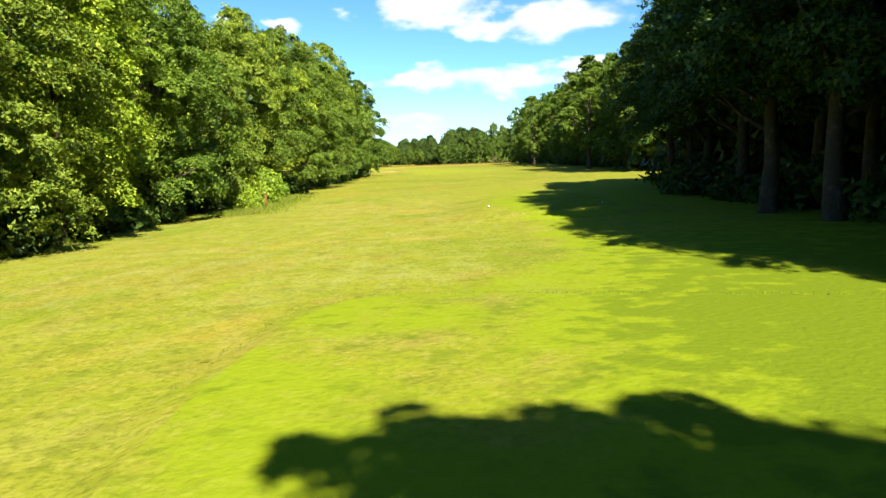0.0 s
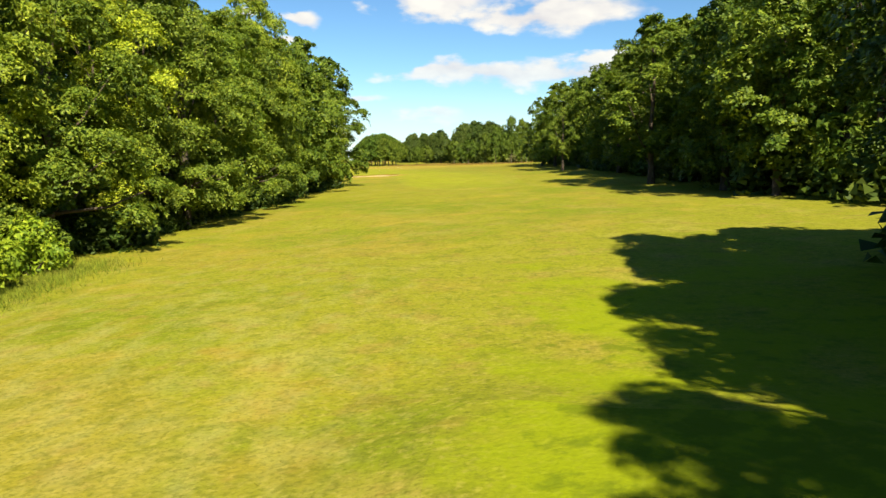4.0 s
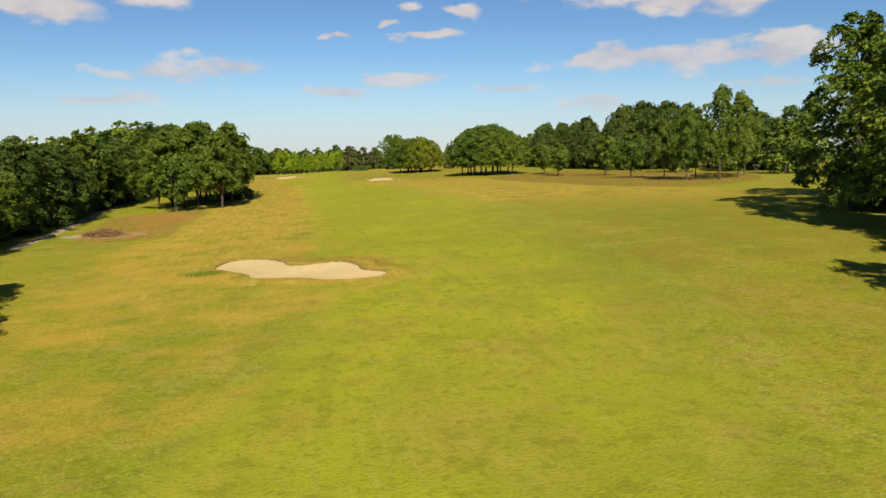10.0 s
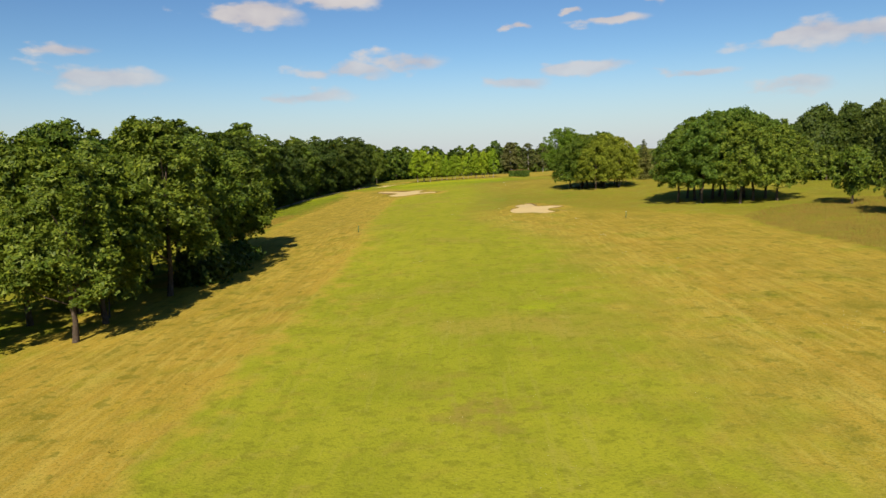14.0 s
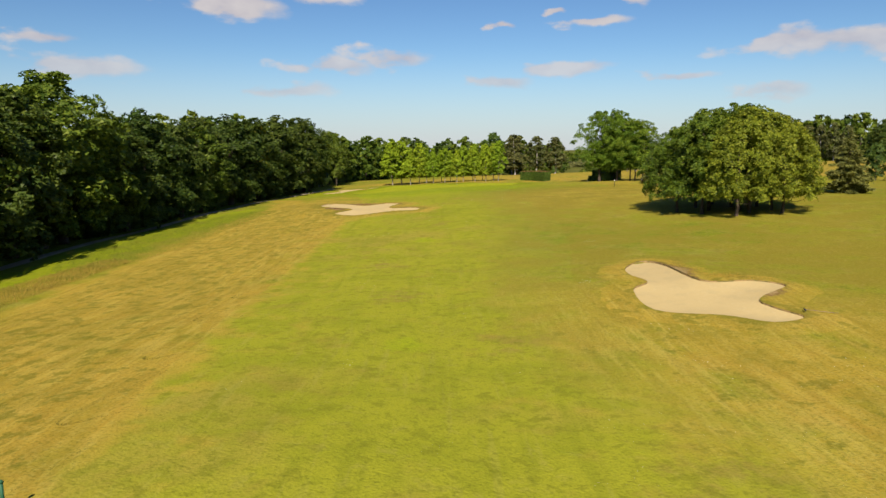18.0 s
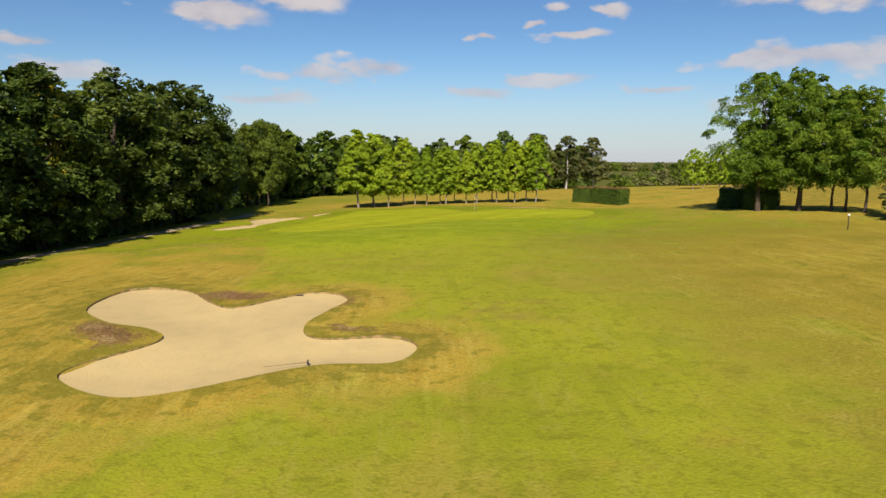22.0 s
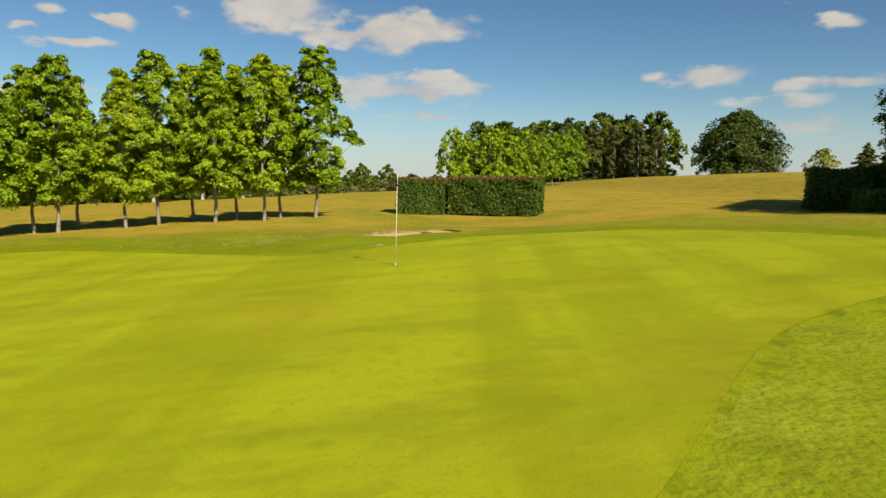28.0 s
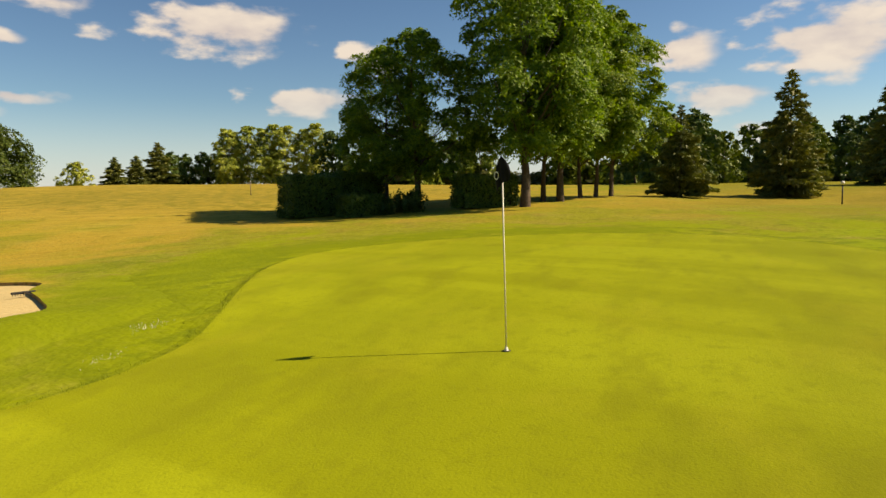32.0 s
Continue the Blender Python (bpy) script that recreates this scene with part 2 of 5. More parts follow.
ROUGH_DETAIL = [(RUST, 0.25, 0.75, 1.05, 0.8, (1, 1, 1), "tall"), ((0.20, 0.185, 0.02), 0.5, 0.9, 1.1, 0.8, (1, 1, 1), "tall"), ((0.34, 0.32, 0.09), 0.9, 0.66, 1.05, 0.5, (1.4, 0.7, 1), "pale"), ((0.20, 0.115, 0.04), 3.0, 0.72, 0.95, 0.95, (1, 1, 1), "soil"), ((0.40, 0.28, 0.12), 7.0, 0.98, 1.1, 0.7, (1, 1, 1), "soil"),
    ((0.075, 0.085, 0.018), 0.05, 0.72, 1.0, 0.9, (1, 1, 1), "scrub"), ((0.185, 0.165, 0.016), 0.22, 0.64, 0.95, 0.7, (1, 1, 1), "olive"), (STRAW, 5.0, 0.5, 0.68, 0.34), ((0.09, 0.10, 0.010), 9.0, 0.48, 0.64, 0.40), ((0.232, 0.272, 0.008), 0.3, 0.72, 1.0, 0.75, (1, 1, 1), "lush"), ((0.12, 0.155, 0.008), 1.6, 0.92, 1.1, 0.7, (1, 1, 1), "lush"), ((0.165, 0.198, 0.008), 0.8, 0.62, 1.0, 0.8, (1, 1, 1), "collar")]
ROUGH = ((0.25, 0.245, 0.018), ROUGH_PATCHES + ROUGH_DETAIL)
M_ROUGH = mat("rough_grass", ROUGH[0], 0.95, ROUGH[1], 0.03, 8.0, spec=0.03, fuzz=0.15, tone=TURF)
FAIR_PATCHES = [
    ((0.235, 0.245, 0.013), 0.045, 0.45, 0.62, 0.7), ((0.31, 0.235, 0.035), 0.09, 0.50, 0.66, 0.75), ((0.215, 0.222, 0.013), 0.40, 0.42, 0.66, 0.6),
    ((0.26, 0.18, 0.03), 0.32, 0.54, 0.70, 0.45), ((0.20, 0.205, 0.013), 0.7, 0.54, 0.68, 0.5, ALONG), ((0.33, 0.28, 0.05), 1.0, 0.55, 0.68, 0.25, (2.4, 0.16, 1, 27)),
    (GOLD, 0.5, 0.62, 1.0, 0.85, (1, 1, 1), "edge"), ((0.20, 0.180, 0.018), 0.12, 0.64, 0.95, 0.85, (1, 1, 1), "fade")]
FAIR_DETAIL = [((0.26, 0.16, 0.04), 0.8, 0.66, 0.95, 0.6, (1, 1, 1), "worn"),
    ((0.32, 0.27, 0.045), 1.4, 0.54, 0.74, 0.4), ((0.285, 0.31, 0.012), 0.8, 0.64, 0.95, 0.9, (1, 1, 1), "rich"), ((0.16, 0.20, 0.009), 1.1, 0.92, 1.05, 0.4, (1, 1, 1), "rich"), ((0.17, 0.21, 0.009), 0.3, 0.90, 1.05, 0.45, (1, 1, 1), "rich"), ((0.345, 0.355, 0.03), 0.4, 1.06, 1.24, 0.5, (0.7, 1.3, 1), "rich"), ((0.17, 0.165, 0.012), 1.3, 0.54, 0.66, 0.55), ((0.16, 0.160, 0.012), 4.0, 0.52, 0.66, 0.5), ((0.13, 0.135, 0.010), 11.0, 0.52, 0.66, 0.4), ((0.165, 0.198, 0.008), 0.8, 0.62, 1.0, 0.8, (1, 1, 1), "collar")]
M_FAIR = mat("fairway_grass", (0.292, 0.280, 0.018), 0.95, FAIR_PATCHES + FAIR_DETAIL, 0.05, 9.0, other=(*ROUGH, "thin"), spec=0.03, fuzz=0.15, tone=(0.90, 0.97, 1.1))
M_GREEN = mat("green_turf", (0.295, 0.322, 0.014), 0.9, [
    ((0.22, 0.235, 0.008), 0.30, 0.44, 0.58, 0.6, (1.5, 0.07, 1, -14)), ((0.20, 0.222, 0.010), 0.30, 0.42, 0.62, 0.5, (0.5, 1.6, 1)), ((0.29, 0.255, 0.018), 0.16, 0.5, 0.7, 0.5), ((0.20, 0.21, 0.010), 3.5, 0.5, 0.70, 0.42), ((0.185, 0.190, 0.010), 0.8, 0.50, 0.68, 0.45, (0.6, 1.3, 1)), ((0.32, 0.315, 0.018), 0.6, 0.52, 0.70, 0.35, (0.7, 1.2, 1)), ((0.17, 0.18, 0.010), 24.0, 0.5, 0.72, 0.42)], 0.006, 40.0, spec=0.03, fuzz=0.3, tone=(0.90, 0.93, 1.0))
M_SAND = mat("bunker_sand", (0.52, 0.40, 0.182), 0.95, [((0.45, 0.355, 0.17), 0.8, 0.45, 0.65, 0.6), ((0.56, 0.455, 0.24), 5.0, 0.5, 0.7, 0.4)], 0.02, 14.0)
M_SOIL = mat("bunker_lip_soil", (0.34, 0.24, 0.11), 1.0, [((0.09, 0.10, 0.02), 3.0, 0.45, 0.6, 0.7), ((0.25, 0.17, 0.07), 9.0, 0.5, 0.7, 0.6)], 0.05, 12.0)
M_PATH = mat("track_gravel", (0.36, 0.285, 0.185), 1.0, [((0.20, 0.17, 0.07), 0.7, 0.5, 0.65, 0.7), ((0.42, 0.35, 0.26), 4.0, 0.5, 0.7, 0.5)], 0.03, 20.0)
M_BARK = mat("bark", (0.085, 0.062, 0.045), 1.0, [((0.14, 0.115, 0.085), 2.5, 0.5, 0.65, 0.7), ((0.05, 0.05, 0.03), 7.0, 0.5, 0.65, 0.6)], 0.03, 18.0)
M_PLANE = mat("plane_bark", (0.30, 0.26, 0.20), 0.9, [((0.12, 0.10, 0.075), 3.0, 0.48, 0.6, 0.8), ((0.42, 0.38, 0.30), 6.0, 0.5, 0.6, 0.6)], 0.015, 14.0)
M_BIRCH = mat("birch_bark", (0.46, 0.44, 0.40), 0.8, [((0.09, 0.08, 0.07), 4.0, 0.56, 0.64, 0.8, (0.4, 0.4, 2.5))], 0.01, 14.0)


def leafmat(name, c, trans=0.35, island=0.45, obj=0.12):
    c, trans = (c[0] * 1.02, c[1] * 1.10, c[2] * 1.3), trans * 0.42
    return mat(name, c, 0.55, [((c[0] * 0.6, c[1] * 0.62, c[2] * 0.7), 0.5, 0.45, 0.70, 0.6), ((c[0] * 1.5, c[1] * 1.35, c[2] * 1.2), 0.9, 0.55, 0.75, 0.5)], leaf=trans, island=island, obj=obj, spec=0.2)


M_LEAF_OAK = leafmat("oak_leaves", (0.140, 0.182, 0.015), 0.48)
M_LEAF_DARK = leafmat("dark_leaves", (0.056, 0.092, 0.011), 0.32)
M_LEAF_ASH = leafmat("light_leaves", (0.25, 0.305, 0.018), 0.5)
M_LEAF_LIGHT = leafmat("maple_leaves", (0.135, 0.205, 0.014), 0.80)
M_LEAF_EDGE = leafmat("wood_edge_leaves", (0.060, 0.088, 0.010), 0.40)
M_LEAF_FRESH = leafmat("fresh_leaves", (0.170, 0.220, 0.016), 0.52)
M_LEAF_PLANE = leafmat("plane_leaves", (0.25, 0.335, 0.014), 0.5)
M_LEAF_LIME = leafmat("lime_leaves", (0.094, 0.132, 0.010), 0.40)
M_LEAF_PALE = leafmat("pale_leaves", (0.33, 0.345, 0.05), 0.55)
M_LEAF_ROUND = leafmat("olive_leaves", (0.105, 0.145, 0.010), 0.42)
M_LEAF_GROVE = leafmat("deep_green_leaves", (0.088, 0.140, 0.012), 0.42)
# lighter, yellower copy of the olive leaves, with sunlight in its colour
M_LEAF_SUNNY = leafmat("sunlit_grove_leaves", (0.21, 0.225, 0.014), 0.45)
M_LEAF_YELLOW = leafmat("yellow_leaves", (0.24, 0.235, 0.015), 0.45)
M_LEAF_HEDGE = leafmat("hedge_leaves", (0.074, 0.118, 0.012), 0.2, 0.4, 0.0)
M_LEAF_TIP = leafmat("hedge_tip_leaves", (0.19, 0.11, 0.03), 0.3, 0.4, 0.0)
M_NEEDLE = leafmat("spruce_needles", (0.15, 0.155, 0.03), 0.3, 0.4)
M_LEAF_GREY = leafmat("grey_birch_leaves", (0.135, 0.135, 0.034), 0.4)
# near-black fill: the shade inside a hedge is put into this colour
M_CORE = mat("hedge_inner_shade", (0.015, 0.018, 0.006), 1.0)
M_WHITE = mat("white_paint", (0.78, 0.77, 0.73), 0.45, [((0.6, 0.57, 0.5), 9.0, 0.6, 0.8, 0.4)])
M_POLE = mat("flagstick_paint", (0.75, 0.72, 0.62), 0.35)
M_FLAG = mat("black_flag_cloth", (0.012, 0.012, 0.016), 0.8)
M_RUBBER = mat("dark_plastic", (0.03, 0.03, 0.03), 0.6)
M_GREENPOST = mat("green_paint", (0.02, 0.10, 0.05), 0.5)
M_RED = mat("red_brown_paint", (0.23, 0.07, 0.03), 0.7, [((0.12, 0.05, 0.03), 20.0, 0.5, 0.7, 0.6)])
M_WOOD = mat("weathered_wood", (0.24, 0.18, 0.12), 0.9, [((0.13, 0.10, 0.07), 8.0, 0.5, 0.65, 0.6, (1, 1, 0.2))])
M_BRUSH = mat("dead_brushwood", (0.22, 0.125, 0.06), 1.0, [((0.08, 0.06, 0.04), 5.0, 0.5, 0.65, 0.6)], island=0.4)

# ---- shape of the land ----
_Y = np.arange(-400.0, 1001.0)
_A = np.interp(_Y, [0, 40, 87, 150, 200, 240, 290, 340, 370, 400, 440, 500, 560, 720], [2.65, 2.95, 4.1, 5.4, 6.0, 6.1, 6.2, 5.8, 6.1, 6.9, 6.85, 6.8, 6.2, 1.0])
_C = np.interp(_Y, [0, 71, 113, 156, 197, 237, 288, 336, 369, 403, 440, 470, 560], [0, 6, 7, 5, -4, -19, -46, -73, -90, -108, -120, -125, -130])
_K = np.exp(-np.linspace(-3, 3, 37) ** 2 / 2)
_A = np.convolve(np.pad(_A, 18, "edge"), _K / _K.sum(), "valid")
_C = np.convolve(np.pad(_C, 18, "edge"), _K / _K.sum(), "valid")


def land(x, y):
    """Height of the turf."""
    x, y = np.asarray(x, float), np.asarray(y, float)
    d = x - np.interp(y, _Y, _C)
    z = np.interp(y, _Y, _A) + 0.045 * 75 * np.tanh(d / 75)
    z = z + 2.0 * np.exp(-((x + 40) / 45) ** 2 - ((y - 545) / 60) ** 2)
    z = z + 0.75 * np.exp(-((x + 60) ** 2 + (y - 346) ** 2) / 110) + 0.6 * np.exp(-((x + 118) ** 2 + (y - 391) ** 2) / 90)
    z = z + 1.2 * np.exp(-((d + 10) / 15) ** 2 - ((y - 316) / 20) ** 2)
    z = z + 0.28 * np.exp(-((x + 125.2) / 1.9) ** 2 - ((y - 457.0) / 0.8) ** 2)
    z = z + 0.34 * np.exp(-((x + 124) ** 2 + (y - 450) ** 2) / 90)
    z = z - 0.45 * np.exp(-((x + 97) ** 2 + (y - 468) ** 2) / 70) - 0.5 * np.exp(-((x + 80) / 14) ** 2 - ((y - 440) / 9) ** 2)
    z = z - 0.55 * np.exp(-((x + 113) ** 2 + (y - 473) ** 2) / 90)
    z = z + 0.10 * np.sin(x * 0.21 + 1.3 * np.sin(y * 0.07)) * np.sin(y * 0.17 + 0.4) + 0.04 * np.sin(x * 0.53 + y * 0.31)
    return z


def zat(x, y):
    return float(land(x, y))


def smooth_loop(pts, per=6):
    """A closed Catmull-Rom line through the points."""
    P = np.array(pts, float)
    out = []
    for i in range(len(P)):
        a, b, c, d = P[i - 1], P[i], P[(i + 1) % len(P)], P[(i + 2) % len(P)]
        for k in range(per):
            t = k / per
            out.append(0.5 * (2 * b + (c - a) * t + (2 * a - 5 * b + 4 * c - d) * t * t + (3 * b - a - 3 * c + d) * t ** 3))
    return np.array(out)


def distance(loop, x, y):
    """Distance to a closed line, negative inside it."""
    x, y = np.asarray(x, float), np.asarray(y, float)
    best, inside = np.full(x.shape, 1e9), np.zeros(x.shape, bool)
    for i in range(len(loop)):
        (ax, ay), (bx, by) = loop[i - 1], loop[i]
        ex, ey = bx - ax, by - ay
        t = np.clip(((x - ax) * ex + (y - ay) * ey) / (ex * ex + ey * ey + 1e-12), 0, 1)
        best = np.minimum(best, np.hypot(x - ax - t * ex, y - ay - t * ey))
        if ay != by:
            inside ^= ((ay > y) != (by > y)) & (x < ax + (y - ay) * ex / ey)
    return np.where(inside, -best, best)


def mesh_of(name, verts, faces, material, smooth=False):
    """A mesh object from numpy arrays, all faces with the same number of corners."""
    verts, faces = np.asarray(verts, np.float32), np.asarray(faces, np.int32)
    me = bpy.data.meshes.new(name)
    me.vertices.add(len(verts))
    me.vertices.foreach_set("co", verts.ravel())
    k = faces.shape[1]
    me.loops.add(faces.size)
    me.loops.foreach_set("vertex_index", faces.ravel())
    me.polygons.add(len(faces))
    me.polygons.foreach_set("loop_start", np.arange(0, faces.size, k, dtype=np.int32))
    me.polygons.foreach_set("use_smooth", np.full(len(faces), smooth))
    me.update(calc_edges=True)
    me.validate()
    me.materials.append(material)
    return new(name, me)


def under(child, parent):
    child.parent = parent
    return child


def part(name, bm, material, parent=None, label="", smooth=False):
    me = bpy.data.meshes.new(name)
    bm.to_mesh(me)
    bm.free()
    for p in me.polygons:
        p.use_smooth = smooth
    me.materials.append(material)
    ob = new(name, me)
    if parent:
        ob.parent = parent
    if label:
        tagged(ob, label)
    return ob


def attribute(ob, name, values):
    ob.data.attributes.new(name, "FLOAT", "POINT").data.foreach_set("value", np.asarray(values, np.float32).ravel())


FAIR_L = np.array([(125, -2), (160, -7), (188, -10), (214, -22), (231, -30), (258, -43.5), (275, -51), (295, -61.5), (309, -69), (331, -82.5), (350, -93), (367, -102), (388, -112), (405, -121), (421, -134), (432, -140), (446, -145)])
FAIR_R = np.array([(125, 12), (160, 14), (190, 10), (220, 3), (250, -6.5), (262, -12), (282, -21.5), (307, -34), (326, -50), (340, -65), (355, -69), (377, -76), (399, -88), (420, -101), (432, -104), (446, -105)])
GREEN = smooth_loop([(-130.8, 430.1), (-127.7, 433.8), (-123.8, 437.5), (-120, 441.2), (-116.3, 442.9), (-113.3, 443.2), (-110.9, 444.6), (-109.4, 446.4), (-109.2, 448.8), (-109.8, 451.4), (-111.4, 454.4), (-113.6, 456.8), (-115.6, 457.5), (-118, 457), (-121.2, 455.6), (-123.4, 454.6), (-125, 454.1), (-127, 454.4), (-128.6, 455.7), (-130.4, 457.4), (-132.6, 459.2), (-135.4, 460.8), (-138.6, 461), (-142.4, 458.8), (-143.9, 454.6), (-142.2, 449), (-141.2, 443.4), (-140.6, 438), (-140.2, 432.4), (-138.6, 428.6), (-135.6, 428.4), (-133, 429.2)], 4)
_q = np.arange(125.0, 447.0, 3.0)
FAIR_L, FAIR_R = (np.column_stack([_q, np.convolve(np.pad(np.interp(_q, f[:, 0], f[:, 1]), 4, "reflect", reflect_type="odd"), np.hanning(11)[1:-1] / np.hanning(11).sum(), "valid")]) for f in (FAIR_L, FAIR_R))
BUNKERS = {}
BUNKERS["fairway bunker with two lobes"] = [(-24.1, 202.2), (-24.6, 205.2), (-22.2, 205.7), (-19.6, 204.1), (-18, 202.4), (-15, 203.9), (-12.9, 202.3), (-11.9, 200.6), (-9.8, 199.4), (-9.9, 197.8), (-12.8, 197.1), (-15.1, 197.7), (-18.2, 197.4), (-19.7, 198.9), (-22.5, 200.7)]
BUNKERS["fairway bunker with a notched edge"] = [(-64.5, 351.2), (-64.1, 353.7), (-62.4, 352.7), (-59.1, 346.7), (-56.1, 347.7), (-54.5, 346.7), (-55.7, 343), (-55, 341.6), (-53.6, 340.2), (-54.9, 339), (-57.2, 339.7), (-60.6, 340), (-62.5, 343.9), (-62.1, 346.1), (-63.7, 348.5)]
BUNKERS["large bunker with four arms"] = [(-120.4, 392.5), (-122.4, 396.7), (-119.4, 397.7), (-115.9, 395.7), (-113.8, 395.0), (-113.1, 397.4), (-112.6, 399.0), (-111.5, 399.5), (-110.2, 399.0), (-109.2, 397.5), (-108.6, 393.6), (-106.9, 391.8), (-104.3, 393), (-102.7, 392.2), (-102.7, 390.2), (-105, 389.1), (-107.7, 385.9), (-109.5, 384.7), (-112, 384.9), (-113.1, 385.9), (-112.6, 389.4), (-114.2, 390.5), (-117.1, 390.6)]
BUNKERS["narrow greenside bunker"] = [(-146.5, 428.6), (-144.4, 428.2), (-142.9, 430.9), (-143.9, 433.5), (-144.2, 435.6), (-144.9, 439.9), (-144.9, 443.3), (-146, 444.8), (-148.1, 443.9), (-150.6, 441.6), (-150, 439), (-145.8, 434.6), (-146.4, 431.9)]
BUNKERS["small greenside bunker"] = [(-145.6, 446.9), (-146, 449.3), (-145.9, 451.4), (-147.5, 452.1), (-148, 450.2), (-146.9, 448)]
BUNKERS["greenside bunker behind the flag"] = [(-126.1, 458.9), (-124.9, 458.0), (-123.5, 457.8), (-122.3, 459.1), (-120.9, 460.9), (-119.5, 462.1), (-119.3, 463.9), (-119.6, 465.4), (-120.5, 465.3), (-121.8, 463.8), (-124.1, 460.9), (-125.2, 459.6)]
SOIL = [(-115.6, 397.6, 1.8, 1.3), (-114.6, 388.8, 1.3, 1.2), (-116.6, 389.8, 1.2, 0.8), (-106.6, 393.6, 1.2, 0.7), (-60.8, 349.6, 0.8, 1.6), (-55.4, 344.6, 0.8, 1.0), (-19.0, 204.6, 1.4, 0.7), (-126.5, 459.8, 1.4, 0.5)]   # bare patches on the lips
BUNKERS = {k: smooth_loop(v, 5) for k, v in BUNKERS.items()}


FESCUE = {"left": smooth_loop([(-43.5, 223), (-46.5, 230), (-50.2, 237.5), (-52.7, 243), (-55.2, 248.5), (-57.3, 254.3), (-61.5, 260), (-66, 258), (-71, 251), (-67, 243), (-61, 234), (-52, 220)], 3),
          "right": smooth_loop([(-26.3, 333.8), (-15.7, 309.8), (-8, 297.1), (-2.3, 287.7), (6, 277), (18, 272), (30, 290), (30, 325), (10, 350), (-8, 360), (-19, 351)], 3),
          "track": smooth_loop([(-94.8, 315.5), (-100.4, 326.2), (-106, 338), (-110, 346), (-112, 350), (-115.5, 349), (-110, 336), (-104, 324), (-99, 313)], 3),
          "green": smooth_loop([(-110, 346), (-116.4, 362.9), (-119.9, 371.6), (-124.3, 383.2), (-127, 389), (-134, 385), (-127, 365), (-117, 345)], 3)}
ZONES = ("dry", "tall", "lush", "collar", "pale", "olive")


def turf_zones(x, y):
    """How dry, how tall and how lush the rough is, 0 to 0.5 or so, and where the longer collar of the green lies."""
    c = np.interp(y, _Y, _C)
    fl, fr = np.interp(y, FAIR_L[:, 0], FAIR_L[:, 1]), np.interp(y, FAIR_R[:, 0], FAIR_R[:, 1])
    out = np.maximum(np.maximum(fl - x, x - fr), 0)
    left = x < (fl + fr) / 2
    dry = np.where(y > 150, np.where(left, np.interp(y, [150, 200, 250, 300], [0.10, 0.33, 0.42, 0.46]) * np.exp(-(np.clip(np.abs(out - 9) - 5, 0, None) / 8.0) ** 2), np.interp(y, [150, 235, 262, 335, 350, 420], [0.06, 0.14, 0.42, 0.40, 0.24, 0.20]) * np.exp(-(np.clip(np.abs(out - 14) - 12, 0, None) / 12.0) ** 2)), 0.10) * np.clip((470 - y) / 30, 0.35, 1)
    dry = dry + 0.25 * np.clip((y - 458) / 10, 0, 1) * np.clip((x + 165) / 10, 0, 1) + 0.2 * np.clip((x + 108) / 20, 0, 1) * np.clip((y - 380) / 30, 0, 1)
    dry = np.where(y < 100, 0.08, dry)
    tall = np.zeros_like(x)
    for key, loop in FESCUE.items():
        tall = np.maximum(tall, {"track": 0.36, "green": 0.0}.get(key, 0.46) * np.clip(0.6 - distance(loop, x, y) / 1.6, 0, 1))
    tall = tall + 0.25 * np.exp(-((x + 16.5) / 5) ** 2 - ((y - 205.5) / 1.6) ** 2)
    g = distance(GREEN[::3], x, y)
    track = np.interp(y, [257, 281, 309, 338, 361, 385, 403, 418], [-81, -94, -107, -120.5, -131, -139, -144.5, -148.5])
    lush = 0.45 * np.clip(1.15 - g / 26.0, 0, 1) * np.clip(1.2 - g / 11, np.clip((452 - y) / 10, 0, 1), 1)
    lush = lush + 0.44 * np.exp(-(np.clip(np.abs(x - track - 6.5) - 3.0, 0, None) / 1.6) ** 2) * np.clip((y - 305) / 30, 0, 1) * np.clip((400 - y) / 12, 0, 1)
    lush = lush + 0.30 * np.exp(-((x + 76) / 8) ** 2 - ((y - 262) / 14) ** 2) + 0.24 * np.clip((30 - y) / 14, 0, 1) * np.exp(-((x - 4) / 20) ** 2) + 0.40 * np.clip((x - 1) / 5, 0, 1) * np.clip((26 - x) / 6, 0, 1) * np.clip((80 - y) / 20, 0, 1)
    return dry * (1 - np.clip(lush * 2 + tall * 1.6, 0, 1)), tall, lush, np.where(y > 447, 0.5 * np.exp(-((g - 2.0) / 2.4) ** 2), 0.12 * np.exp(-((g - 1.4) / 1.2) ** 2) + 0.30 * np.exp(-((x + 110.5) / 8) ** 2 - ((y - 431) / 9) ** 2)), 0.26 * np.clip((100 - y) / 40, 0, 1) * np.clip((y - 2) / 16, 0, 1) * np.clip((6 - x) / 6, 0, 1), np.where(left, 0, np.interp(y, [160, 200, 250, 270, 325, 350], [0, 0.3, 0.3, 0.16, 0.16, 0.32])) * np.clip((462 - y) / 20, 0, 1) * np.clip(g / 14 - 0.3, 0, 1)


